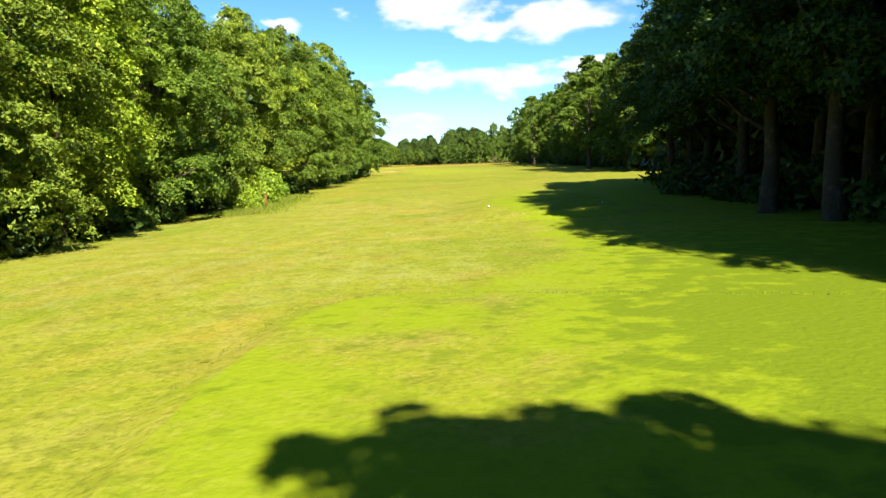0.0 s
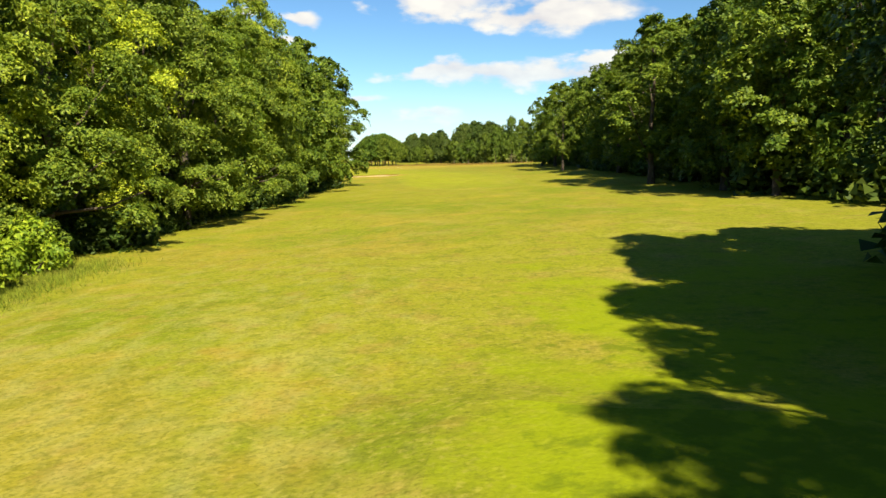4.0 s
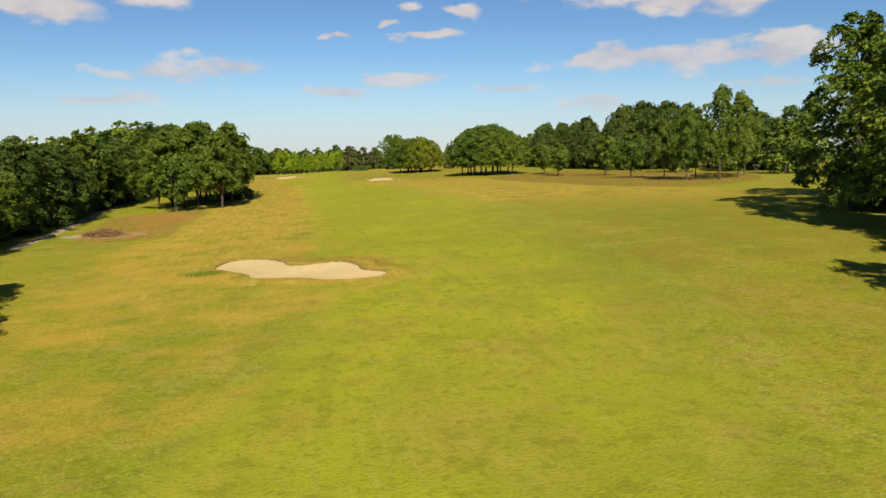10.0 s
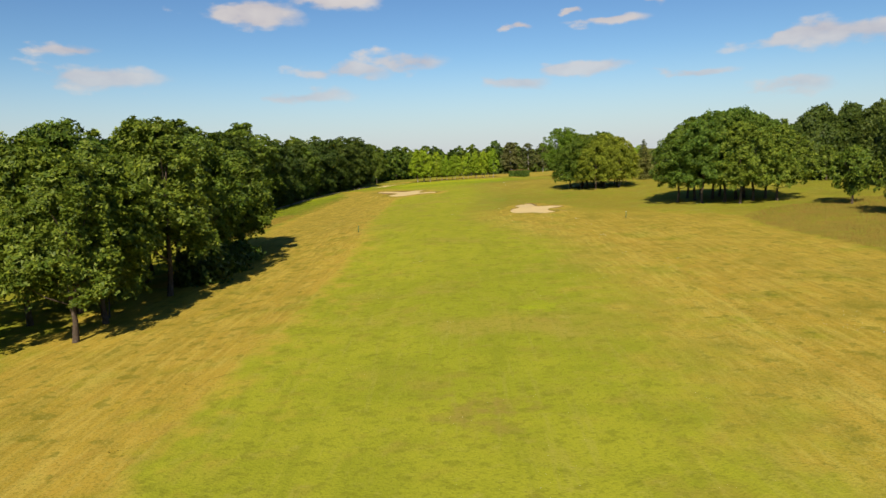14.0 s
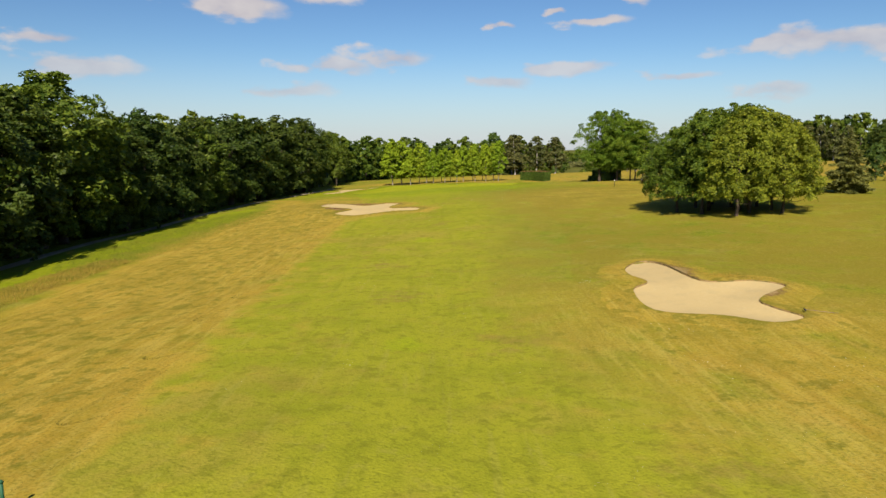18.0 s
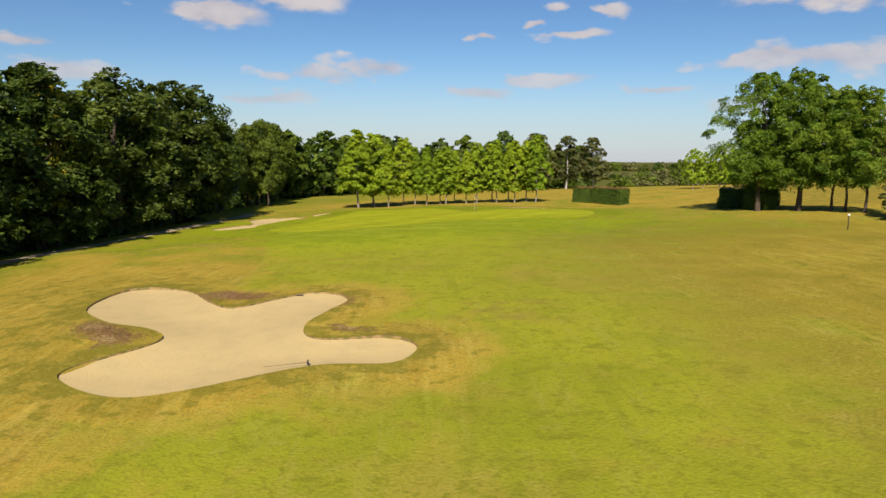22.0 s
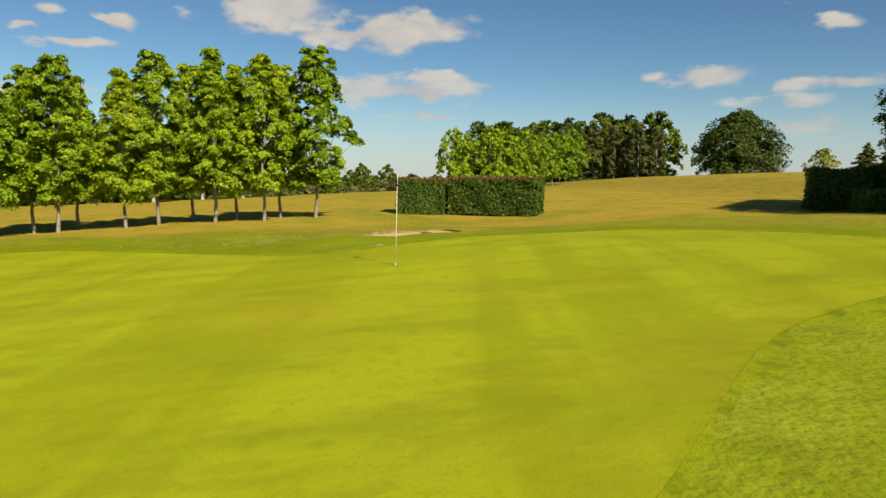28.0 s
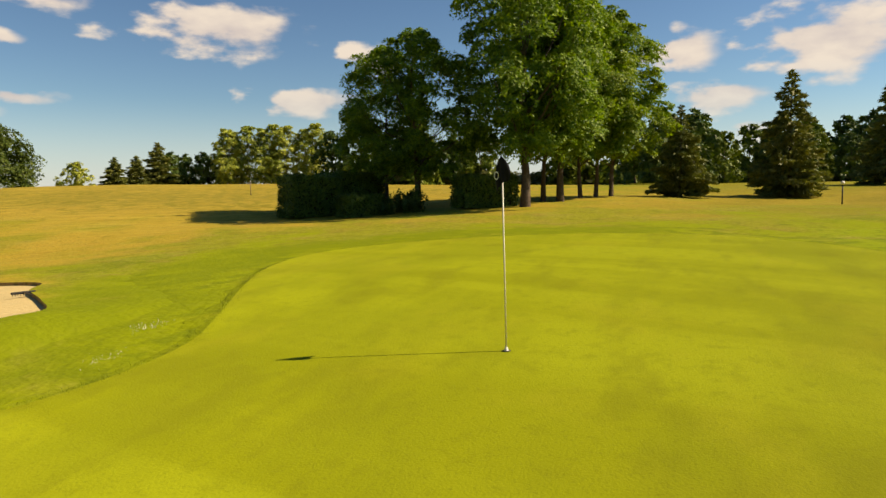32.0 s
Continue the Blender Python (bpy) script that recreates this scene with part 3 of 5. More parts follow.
def build_ground():
    grow = np.cumsum(2.0 * 1.22 ** np.arange(1, 32))
    xs = np.concatenate([-182 - grow[::-1], np.arange(-182, 50, 1.5), 49 + grow])
    ys = np.concatenate([-24 - grow[::-1], np.arange(-24, 566, 1.5), 566 + grow])
    X, Y = np.meshgrid(xs, ys)
    Z = land(X, Y)
    flat = np.hypot(np.clip(np.abs(X + 60) - 200, 0, None), np.clip(np.abs(Y - 270) - 330, 0, None))
    Z = Z + (3.0 * np.sin(X * 0.006 + 1) * np.sin(Y * 0.005)) * np.clip(flat / 400, 0, 1)
    for loop in BUNKERS.values():
        near = (np.abs(X - loop[:, 0].mean()) < 25) & (np.abs(Y - loop[:, 1].mean()) < 25)
        Z[near] -= np.where(distance(loop, X[near], Y[near]) < 0, 1.2, 0)
    nx, ny = len(xs), len(ys)
    i = np.arange(nx * ny).reshape(ny, nx)
    F = np.stack([i[:-1, :-1], i[:-1, 1:], i[1:, 1:], i[1:, :-1]], -1).reshape(-1, 4)
    ob = mesh_of("ground", np.stack([X, Y, Z], -1).reshape(-1, 3), F, M_ROUGH, True)
    for name, v in zip(ZONES, turf_zones(X.ravel(), Y.ravel())):
        attribute(ob, name, v)
    attribute(ob, "scrub", 0.55 * np.clip((Y.ravel() - 578) / 14, 0, 1))
    tagged(ob, "golf course rough of green and sun-dried golden grass", "ground", kind="structure")


build_ground()


def build_fairway():
    ys = np.arange(125, 446.1, 1.5)
    n = 34
    V = []
    for y in ys:
        a, b = np.interp(y, FAIR_L[:, 0], FAIR_L[:, 1]), np.interp(y, FAIR_R[:, 0], FAIR_R[:, 1])
        k = min(1.0, math.sqrt(max(0.0, (y - 124.5) / 14)))
        m, h = (a + b) / 2, (b - a) / 2 * k
        wob = 0.2 * math.sin(y * 0.11) + 0.08 * math.sin(y * 0.37)
        for j in range(n):
            x = m + h * (2 * j / (n - 1) - 1) + wob
            V.append((x, y, zat(x, y) + (0.02 if 0 < j < n - 1 and y < 444 else -0.03)))
    i = np.arange(len(V)).reshape(len(ys), n)
    F = np.stack([i[:-1, :-1], i[:-1, 1:], i[1:, 1:], i[1:, :-1]], -1).reshape(-1, 4)
    V = np.array(V)
    keep = np.ones(len(F), bool)
    c = V[F].mean(1)
    for loop in BUNKERS.values():
        keep &= distance(loop, c[:, 0], c[:, 1]) > 1.4
    ob = mesh_of("fairway", V, F[keep], M_FAIR, True)
    side = np.minimum(i % n, n - 1 - i % n).ravel() / n * 32.0
    soft = np.where((i % n).ravel() < n / 2, 3.0, 8.0)
    near = np.full(len(V), 99.0)
    for loop in BUNKERS.values():
        near = np.minimum(near, distance(loop, V[:, 0], V[:, 1]))
    left = (i % n).ravel() < n / 2
    x, y = V[:, 0], V[:, 1]
    reach = np.where(left, np.interp(y, [180, 225], [4.0, 1.6]), 11.0)
    ends = np.minimum(np.clip((y - 126) / 14, 0, 1), np.clip((445 - y) / 8, 0, 1))
    attribute(ob, "thin", 1.0 - np.minimum(np.clip(side / reach, 0, 1), np.minimum(ends, np.clip((near - 1.2) / 2.5, 0, 1))))
    for key, value in zip(ZONES, turf_zones(x, y)):
        attribute(ob, key, value)
    attribute(ob, "fade", np.where(left, 0, 0.34 * np.exp(-side / 11.0) * np.clip((y - 150) / 30, 0, 1) * np.clip((405 - y) / 15, 0, 1)) + 0.2 * np.clip((150 - y) / 25, 0, 1))
    attribute(ob, "worn", sum(0.34 * np.exp(-((x - a) / r) ** 2 - ((y - b) / r) ** 2) for a, b, r in ((-55.5, 322, 2.2), (-49, 312, 1.8), (-84, 352, 3), (-66, 333, 3), (-92, 377, 2.5), (-76, 340, 2.5), (-6, 186, 2.5), (-30, 262, 3), (-101, 398, 3))))
    attribute(ob, "rich", sum(0.5 * np.exp(-((x - a) / r) ** 2 - ((y - b) / r) ** 2) for a, b, r in ((-41.5, 303.5, 1.6), (-62, 306, 1.3), (-70, 330, 1.5), (-20, 240, 1.8), (-88, 366, 1.6), (-60, 345, 7.5), (-34, 280, 1.6))) + 0.2 * np.clip((y - 404) / 14, 0, 1) + 0.4 * np.clip(1.3 - distance(GREEN[::3], x, y) / 18, 0, 1))
    attribute(ob, "edge", np.maximum(0.5 * np.exp(-np.clip(near - 1.5, 0, None) / 1.6), np.where(left, np.interp(y, [150, 200, 260], [0.1, 0.2, 0.42]), np.interp(y, [200, 330], [0.1, 0.26])) * np.exp(-side / soft)) * np.clip((438 - V[:, 1]) / 20, 0, 1))
    tagged(ob, "long closely mown yellow-green fairway", "fairway", kind="structure")


build_fairway()


def patch(loop, step, pad):
    """Triangles over a closed line and a margin round it: points, faces, and each point's distance."""
    lo, hi = loop.min(0) - pad, loop.max(0) + pad
    gx, gy = np.meshgrid(np.arange(lo[0], hi[0], step), np.arange(lo[1], hi[1], step))
    gx = gx + 0.35 * step * np.sin(gy * 7.1 / step)
    d = distance(loop, gx, gy).ravel()
    pts = np.stack([gx.ravel(), gy.ravel()], -1)[(np.abs(d) > step * 0.45) & (d < pad)]
    n = len(loop)
    co = [Vector(p) for p in loop] + [Vector(p) for p in pts]
    v, _, f, *_ = geometry.delaunay_2d_cdt(co, [(i, (i + 1) % n) for i in range(n)], [], 0, 1e-5)
    v, f = np.array([tuple(p) for p in v]), np.array(f)
    d = distance(loop, v[:, 0], v[:, 1])
    d[np.abs(d) < 1e-4] = 0
    c = v[f].mean(1)
    return v, f, d, distance(loop, c[:, 0], c[:, 1])


def compact(v, f):
    used, inv = np.unique(f, return_inverse=True)
    return v[used], inv.reshape(f.shape), used


def build_bunker(text, loop):
    v, f, d, dc = patch(loop, 0.55, 2.6)
    g = land(v[:, 0], v[:, 1])
    depth = 0.03 + (0.05 if "flag" in text else 0.22) * np.clip(-d / 2.2, 0, 1) ** 0.8
    sand = np.column_stack([v, g - depth])
    rough = np.clip(np.sin(v[:, 0] * 0.9 + 1.3 * np.sin(v[:, 1] * 0.5)) + 0.9 * np.clip((v[:, 1] - loop[:, 1].mean()) / 6, -1, 1) - 0.2, 0, 1)
    lip = g + 0.03 + (0.02 + 0.06 * rough) * np.exp(-np.clip(d, 0, None) / 0.7) * np.clip((2.4 - d) / 1.2, 0, 1) - 0.12 * np.clip((d - 1.9) / 0.3, 0, 1)
    turf = np.column_stack([v, lip])
    sv, sf, _ = compact(sand, f[dc < 0])
    bunker = tagged(mesh_of("bunker", sv, sf, M_SAND, True), "pale sand %s cut into the turf" % text, "bunker", "bunkers", "structure")
    tv, tf, used = compact(turf, f[(dc > 0) & (dc < 2.45)])
    rim = under(mesh_of("turf_rim", tv, tf, M_ROUGH, True), bunker)
    dry, tall, lush, collar, *_ = turf_zones(tv[:, 0], tv[:, 1])
    attribute(rim, "collar", collar)
    attribute(rim, "dry", dry + 0.22 * np.exp(-d[used] / 1.2)), attribute(rim, "tall", tall + 0.3 * np.exp(-d[used] / 0.5)), attribute(rim, "lush", lush)
    attribute(rim, "soil", 0.35 * rough[used] * np.exp(-d[used] / 0.9) + sum(0.6 * np.exp(-((tv[:, 0] - a) / u) ** 2 - ((tv[:, 1] - b) / w) ** 2) for a, b, u, w in SOIL))
    n = len(loop)
    gl = land(loop[:, 0], loop[:, 1])
    wig = np.clip(np.sin(loop[:, 0] * 0.9 + 1.3 * np.sin(loop[:, 1] * 0.5)) + 0.9 * np.clip((loop[:, 1] - loop[:, 1].mean()) / 6, -1, 1) - 0.2, 0, 1)
    W = np.concatenate([np.column_stack([loop, gl + 0.046 + 0.06 * wig]), np.column_stack([loop * (1 - 0.004) + loop.mean(0) * 0.004, gl - (0.05 if "flag" in text else 0.12)])])
    F = [(i, (i + 1) % n, n + (i + 1) % n, n + i) for i in range(n)]
    under(mesh_of("soil_lip", W, F, M_SOIL), bunker)
    return bunker


for _text, _loop in BUNKERS.items():
    build_bunker(_text, _loop)


def turf_pad(name, loop, rise, material, step, text, category, skirt=0.5):
    """A raised mown surface with a short sloping edge."""
    v, f, d, dc = patch(loop, step, skirt + step)
    z = land(v[:, 0], v[:, 1]) + np.where(d <= 0, rise, np.maximum(rise * np.clip(1 - d / skirt, 0, 1) ** 1.5, 0.028) - 0.12 * (d >= skirt))
    pv, pf, _ = compact(np.column_stack([v, z]), f[dc < 0])
    top = tagged(mesh_of(name, pv, pf, material, True), text, category, kind="structure")
    for key, value in zip(ZONES, turf_zones(pv[:, 0], pv[:, 1])):
        attribute(top, key, value + 0.15 if key == "lush" else value * 0.5)
    pv, pf, _ = compact(np.column_stack([v, z - np.where(d <= 0, 0.004, 0)]), f[(dc > 0) & (dc < skirt + 0.3 * step)])
    edge = under(mesh_of("turf_edge", pv, pf, M_ROUGH, True), top)
    for key, value in zip(ZONES, turf_zones(pv[:, 0], pv[:, 1])):
        attribute(edge, key, value)
    return top


turf_pad("putting_green", GREEN, 0.05, M_GREEN, 0.8, "smooth light green putting surface with faint mowing stripes", "putting green", 0.5)
turf_pad("tee", smooth_loop([(-3.0, -4), (-3.3, 4), (-3.3, 9), (-2.7, 13.3), (-1.6, 14.8), (0.4, 14.6), (2.4, 13.8), (5.8, 12.2), (8.6, 10.8), (9.4, 6), (9.2, -4)], 5), 0.10, M_ROUGH, 0.8, "raised bright green tee of short grass", "tee", 0.7)
turf_pad("tee", smooth_loop([(2.3, 37), (2.5, 44), (3.0, 51), (6, 50.6), (9.5, 49), (9.9, 43), (9.5, 37.5), (6, 36.3)], 5), 0.26, M_ROUGH, 0.8, "raised mown tee half in the shade of the wood", "tee", 2.6)
turf_pad("tee", smooth_loop([(4, 97), (4.6, 103), (8.5, 104), (12.2, 99), (11.5, 94.5), (8, 93.2)], 5), 0.08, M_ROUGH, 0.8, "round raised forward tee of short grass", "tee", 1.2)


def build_track():
    line = np.array([(-55, 214), (-72.6, 244.5), (-81.3, 257.8), (-93.7, 280.8), (-107, 309), (-120.5, 338), (-131, 361), (-139, 385), (-144.5, 403), (-148.5, 418), (-151.2, 430), (-156, 441.6), (-162, 455)])
    s = np.concatenate([[0], np.cumsum(np.hypot(*np.diff(line, axis=0).T))])
    q = np.arange(0, s[-1], 1.5)
    P = np.column_stack([np.interp(q, s, line[:, 0]), np.interp(q, s, line[:, 1])])
    k = np.ones(9) / 9
    P = np.column_stack([np.convolve(np.pad(P[:, i], 4, "edge"), k, "valid") for i in (0, 1)])
    T = np.gradient(P, axis=0)
    T /= np.linalg.norm(T, axis=1)[:, None]
    V = []
    for p, t, i in zip(P, T, range(len(P))):
        for u, h in ((-1.1, -0.04), (-0.6, 0.03), (0, 0.05), (0.6, 0.03), (1.1, -0.04)):
            u = u * (1 + 0.12 * math.sin(i * 0.7 + u))
            x, y = p[0] + t[1] * u, p[1] - t[0] * u
            V.append((x, y, zat(x, y) + h))
    i = np.arange(len(V)).reshape(-1, 5)
    F = np.stack([i[:-1, :-1], i[:-1, 1:], i[1:, 1:], i[1:, :-1]], -1).reshape(-1, 4)
    tagged(mesh_of("track", V, F, M_PATH, True), "narrow gravel cart track along the edge of the wood", "track", kind="structure")


build_track()

# ---- trees ----
def leaves(rng, P, Nrm, size, slim=0.66, jitter=0.5):
    """Pointed leaf sprays at the points P that face about Nrm: vertices and faces."""
    n = len(P)
    nn = Nrm + rng.normal(0, jitter, (n, 3))
    nn /= np.linalg.norm(nn, axis=1)[:, None] + 1e-9
    t = np.cross(nn, rng.normal(0, 1, (n, 3)))
    t /= np.linalg.norm(t, axis=1)[:, None] + 1e-9
    b = np.cross(nn, t)
    s = (size * rng.uniform(0.6, 1.4, n))[:, None]
    V = np.stack([P - t * s * 0.4 + b * s * slim * 0.5, P - t * s * 0.4 - b * s * slim * 0.5, P + t * s * 0.65], 1).reshape(-1, 3)
    return V, np.arange(n * 3).reshape(-1, 3)


def tube(pts, radii, sides=7):
    pts = [Vector(p) for p in pts]
    V, F = [], []
    for i, (p, r) in enumerate(zip(pts, radii)):
        d = (pts[min(i + 1, len(pts) - 1)] - pts[max(i - 1, 0)]).normalized()
        u = d.orthogonal().normalized()
        w = d.cross(u)
        for k in range(sides):
            a = 2 * math.pi * k / sides
            V.append(p + (u * math.cos(a) + w * math.sin(a)) * r)
        if i:
            o = (i - 1) * sides
            F += [(o + k, o + (k + 1) % sides, o + sides + (k + 1) % sides, o + sides + k) for k in range(sides)]
    return V, F


def join(pieces):
    V, F, o = [], [], 0
    for v, f in pieces:
        V.append(np.asarray([tuple(p) for p in v], np.float32) if not isinstance(v, np.ndarray) else v)
        F.append(np.asarray(f) + o)
        o += len(v)
    return np.concatenate(V), np.concatenate(F)


def wood(rng, top, base_r, lobes, limbs, first, lean=0.3):
    """A tapered, slightly crooked trunk with limbs that reach into the crown's lobes."""
    steps = 7
    px, py = rng.normal(0, lean, 2)
    trunk = [(px * (k / steps) ** 1.5 + 0.1 * math.sin(k * 1.9), py * (k / steps) ** 1.5 + 0.1 * math.cos(k * 1.3), top * k / steps - (0.3 if k == 0 else 0)) for k in range(steps + 1)]
    radii = [base_r * (1.35 if k == 0 else 1.0) * (1 - 0.88 * k / steps) + 0.02 for k in range(steps + 1)]
    pieces = [tube(trunk, radii)]
    for c in lobes[rng.permutation(len(lobes))[:limbs]]:
        h = np.clip(c[2] * rng.uniform(0.5, 0.75), first, top * 0.85)
        k = h / top * steps
        i = min(int(k), steps - 1)
        a = Vector(trunk[i]).lerp(Vector(trunk[i + 1]), k - i)
        c = Vector(c)
        m = a.lerp(c, 0.5) + Vector((0, 0, -0.08 * (c - a).length))
        r = radii[i] * 0.45
        pieces.append(tube([a, m, c], [r, r * 0.6, 0.015], 5))
    return join(pieces)


def make_tree(seed, H, first, R, profile, lobes, sprays, per, size, leaf, bark=M_BARK, base_r=0.25, lobe_r=0.3, flat=0.7, up=0.45, limbs=9, name="tree", inner=0.22, droop=0.3, tilt=0.8):
    """A broadleaved tree of height H at the origin: an Empty with a trunk and a crown. profile: crown radius from its foot to its top, as pairs.
    The crown has lobes, each lobe flat sprays that droop outwards, each spray its leaves."""
    rng = np.random.default_rng(seed)
    u = np.clip((np.arange(lobes) + rng.uniform(0, 1, lobes)) / lobes, 0.01, 0.99) ** 1.1
    ang = np.arange(lobes) * 2.39996 + rng.normal(0, 0.3, lobes)
    env = np.interp(u, *zip(*profile)) * R
    k = np.where(rng.random(lobes) < inner, rng.uniform(0.1, 0.55, lobes), rng.uniform(0.66, 1.02, lobes))
    lr = R * lobe_r * rng.uniform(0.6, 1.3, lobes) * (0.65 + 0.35 * env / R)
    rad = np.clip(env - lr * 0.75, 0, None) * k / 0.9
    squeeze = 1 + 0.16 * np.sin(ang * 2 + rng.uniform(0, 6)) + 0.1 * np.sin(ang * 3 + rng.uniform(0, 6))
    C = np.column_stack([np.cos(ang) * rad * squeeze, np.sin(ang) * rad * squeeze, first + lr * 0.4 + u * (H - first - lr * 0.8)])
    n = lobes * sprays
    which = np.repeat(np.arange(lobes), sprays)
    out = C[which] * (1, 1, 0) / (np.linalg.norm(C[which][:, :2], axis=1)[:, None] + 0.5)
    d = rng.normal(0, 1, (n, 3)) + 0.5 * out + np.array((0, 0, up))
    d /= np.linalg.norm(d, axis=1)[:, None]
    S = C[which] + d * (lr[which] * rng.uniform(0.45, 1.1, n))[:, None] * (1, 1, flat)
    face = d * 0.6 + out * 0.25 + (0, 0, tilt) + rng.normal(0, 0.22, (n, 3))
    face /= np.linalg.norm(face, axis=1)[:, None]
    sr = lr[which] * 0.48 * rng.uniform(0.65, 1.3, n)
    a = np.cross(face, rng.normal(0, 1, (n, 3)))
    a /= np.linalg.norm(a, axis=1)[:, None] + 1e-9
    b = np.cross(face, a)
    m = n * per
    w = np.repeat(np.arange(n), per)
    q, turn = np.sqrt(rng.uniform(0, 1, m)), rng.uniform(0, 6.2832, m)
    q = q * (1 + 0.25 * np.sin(turn * 3 + w))
    P = S[w] + ((a[w] * np.cos(turn)[:, None] + b[w] * np.sin(turn)[:, None]) * q[:, None] + face[w] * (rng.normal(0, 0.12, m) - droop * q * q)[:, None]) * sr[w][:, None]
    P[:, 2] = np.maximum(P[:, 2], 0.12)
    root = new(name)
    V, F = wood(rng, first + (H - first) * 0.8, base_r, C, limbs, first * 0.8)
    under(mesh_of("trunk", V, F, bark, True), root)
    V, F = leaves(rng, P, face[w], size)
    under(mesh_of("crown", V, F, leaf), root)
    return root


def make_spruce(seed, H, R, leaf=M_NEEDLE, name="spruce", dense=1.0, size=0.26):
    """A bushy conifer: boughs all the way up, each a flat fan of hanging pointed twigs that curls up at its tip."""
    rng = np.random.default_rng(seed)
    boughs = int(125 * dense)
    P, A = [], []
    for k in range(boughs):
        f = ((k + rng.uniform(0, 1)) / boughs) ** 1.15
        a = k * 2.39996 + rng.normal(0, 0.3)
        r = (R * (1 - f) ** 0.78 * (0.8 + 0.2 * min(1.0, f * 8)) + 0.15) * rng.uniform(0.5, 1.2)
        n = max(10, int(r * r * 30 + r * 32))
        s = np.sqrt(rng.uniform(0.0, 1, n)) * r
        w = rng.normal(0, 0.30, n) * (1.15 * r - s * 0.8) * 0.8
        z = 0.25 + f * (H - 0.3) + 0.18 * s - 0.34 * s * s / max(r, 0.5) + 0.30 * np.clip(s / r - 0.7, 0, 1) * r - rng.uniform(0, 0.34, n) * (0.3 + 0.5 * r / R)
        P.append(np.column_stack([np.cos(a) * s - np.sin(a) * w, np.sin(a) * s + np.cos(a) * w, z]))
        t = a + np.sign(w) * rng.uniform(0.1, 0.9, n)
        A.append(np.column_stack([np.cos(t), np.sin(t), rng.normal(-0.1, 0.45, n)]))
    P, t = np.concatenate(P), np.concatenate(A)
    P[:, 2] = np.clip(P[:, 2], 0.08, H)
    n = len(P)
    t /= np.linalg.norm(t, axis=1)[:, None]
    b = np.cross(t, rng.normal(0, 1, (n, 3)) + (0, 0, 0.6))
    b /= np.linalg.norm(b, axis=1)[:, None]
    s = (size * rng.uniform(0.6, 1.5, n))[:, None]
    root = new(name)
    V, F = tube([(0, 0, -0.2), (0.04, 0, H * 0.5), (0, 0, H)], [H * 0.02, H * 0.012, 0.01], 7)
    under(mesh_of("trunk", V, F, M_BARK, True), root)
    V = np.stack([P - t * s * 0.4 + b * s * 0.24, P - t * s * 0.4 - b * s * 0.24, P + t * s * 0.7], 1).reshape(-1, 3)
    under(mesh_of("needles", V, np.arange(n * 3).reshape(-1, 3), leaf), root)
    return root


def make_bush(seed, H, R, lobes, per, size, leaf, name="bush"):
    rng = np.random.default_rng(seed)
    ang, k = rng.uniform(0, 6.28, lobes), np.sqrt(rng.uniform(0, 1, lobes))
    lr = rng.uniform(0.3, 0.5, lobes) * min(R, H)
    top = H * (1 - 0.55 * k ** 2)
    C = np.column_stack([np.cos(ang) * k * R * 0.75, np.sin(ang) * k * R * 0.75, rng.uniform(0.1, 0.9, lobes) * (top - lr * 0.6)])
    n = lobes * per
    w = np.repeat(np.arange(lobes), per)
    d = rng.normal(0, 1, (n, 3)) + (0, 0, 0.4)
    d /= np.linalg.norm(d, axis=1)[:, None]
    P = C[w] + d * (lr[w] * rng.uniform(0.5, 1.1, n))[:, None]
    P[:, 2] = np.maximum(P[:, 2], 0.06)
    root = new(name)
    stems = [tube([(0.1 * math.cos(a), 0.1 * math.sin(a), -0.1), (c[0] * 0.5, c[1] * 0.5, c[2] * 0.6), tuple(c)], [0.05, 0.03, 0.01], 5) for a, c in zip(ang[:6], C[:6])]
    V, F = join(stems)
    under(mesh_of("stems", V, F, M_BARK, True), root)
    V, F = leaves(rng, P, d, size)
    under(mesh_of("foliage", V, F, leaf), root)
    return root


ROUND = [(0, 0.55), (0.25, 0.95), (0.5, 1.0), (0.75, 0.8), (1, 0.3)]
SKIRT = [(0, 0.9), (0.25, 1.0), (0.55, 0.92), (0.8, 0.65), (1, 0.2)]
DOME = [(0, 0.85), (0.2, 1.0), (0.5, 0.97), (0.8, 0.72), (1, 0.25)]
CONE = [(0, 0.8), (0.15, 1.0), (0.4, 0.8), (0.7, 0.5), (1, 0.12)]
HIGH = [(0, 0.85), (0.12, 1.0), (0.40, 0.9), (0.72, 0.62), (1, 0.18)]
TALL = [(0, 0.6), (0.3, 0.95), (0.6, 0.9), (0.85, 0.65), (1, 0.25)]

KINDS, TEXT, BULK = {}, {}, {}


def kind(key, text, category, group, makers):
    """makers: functions that each build one tree of this kind at the origin, with its height."""
    KINDS[key] = [[make, height, None] for make, height in makers]
    TEXT[key] = (text, category, group)


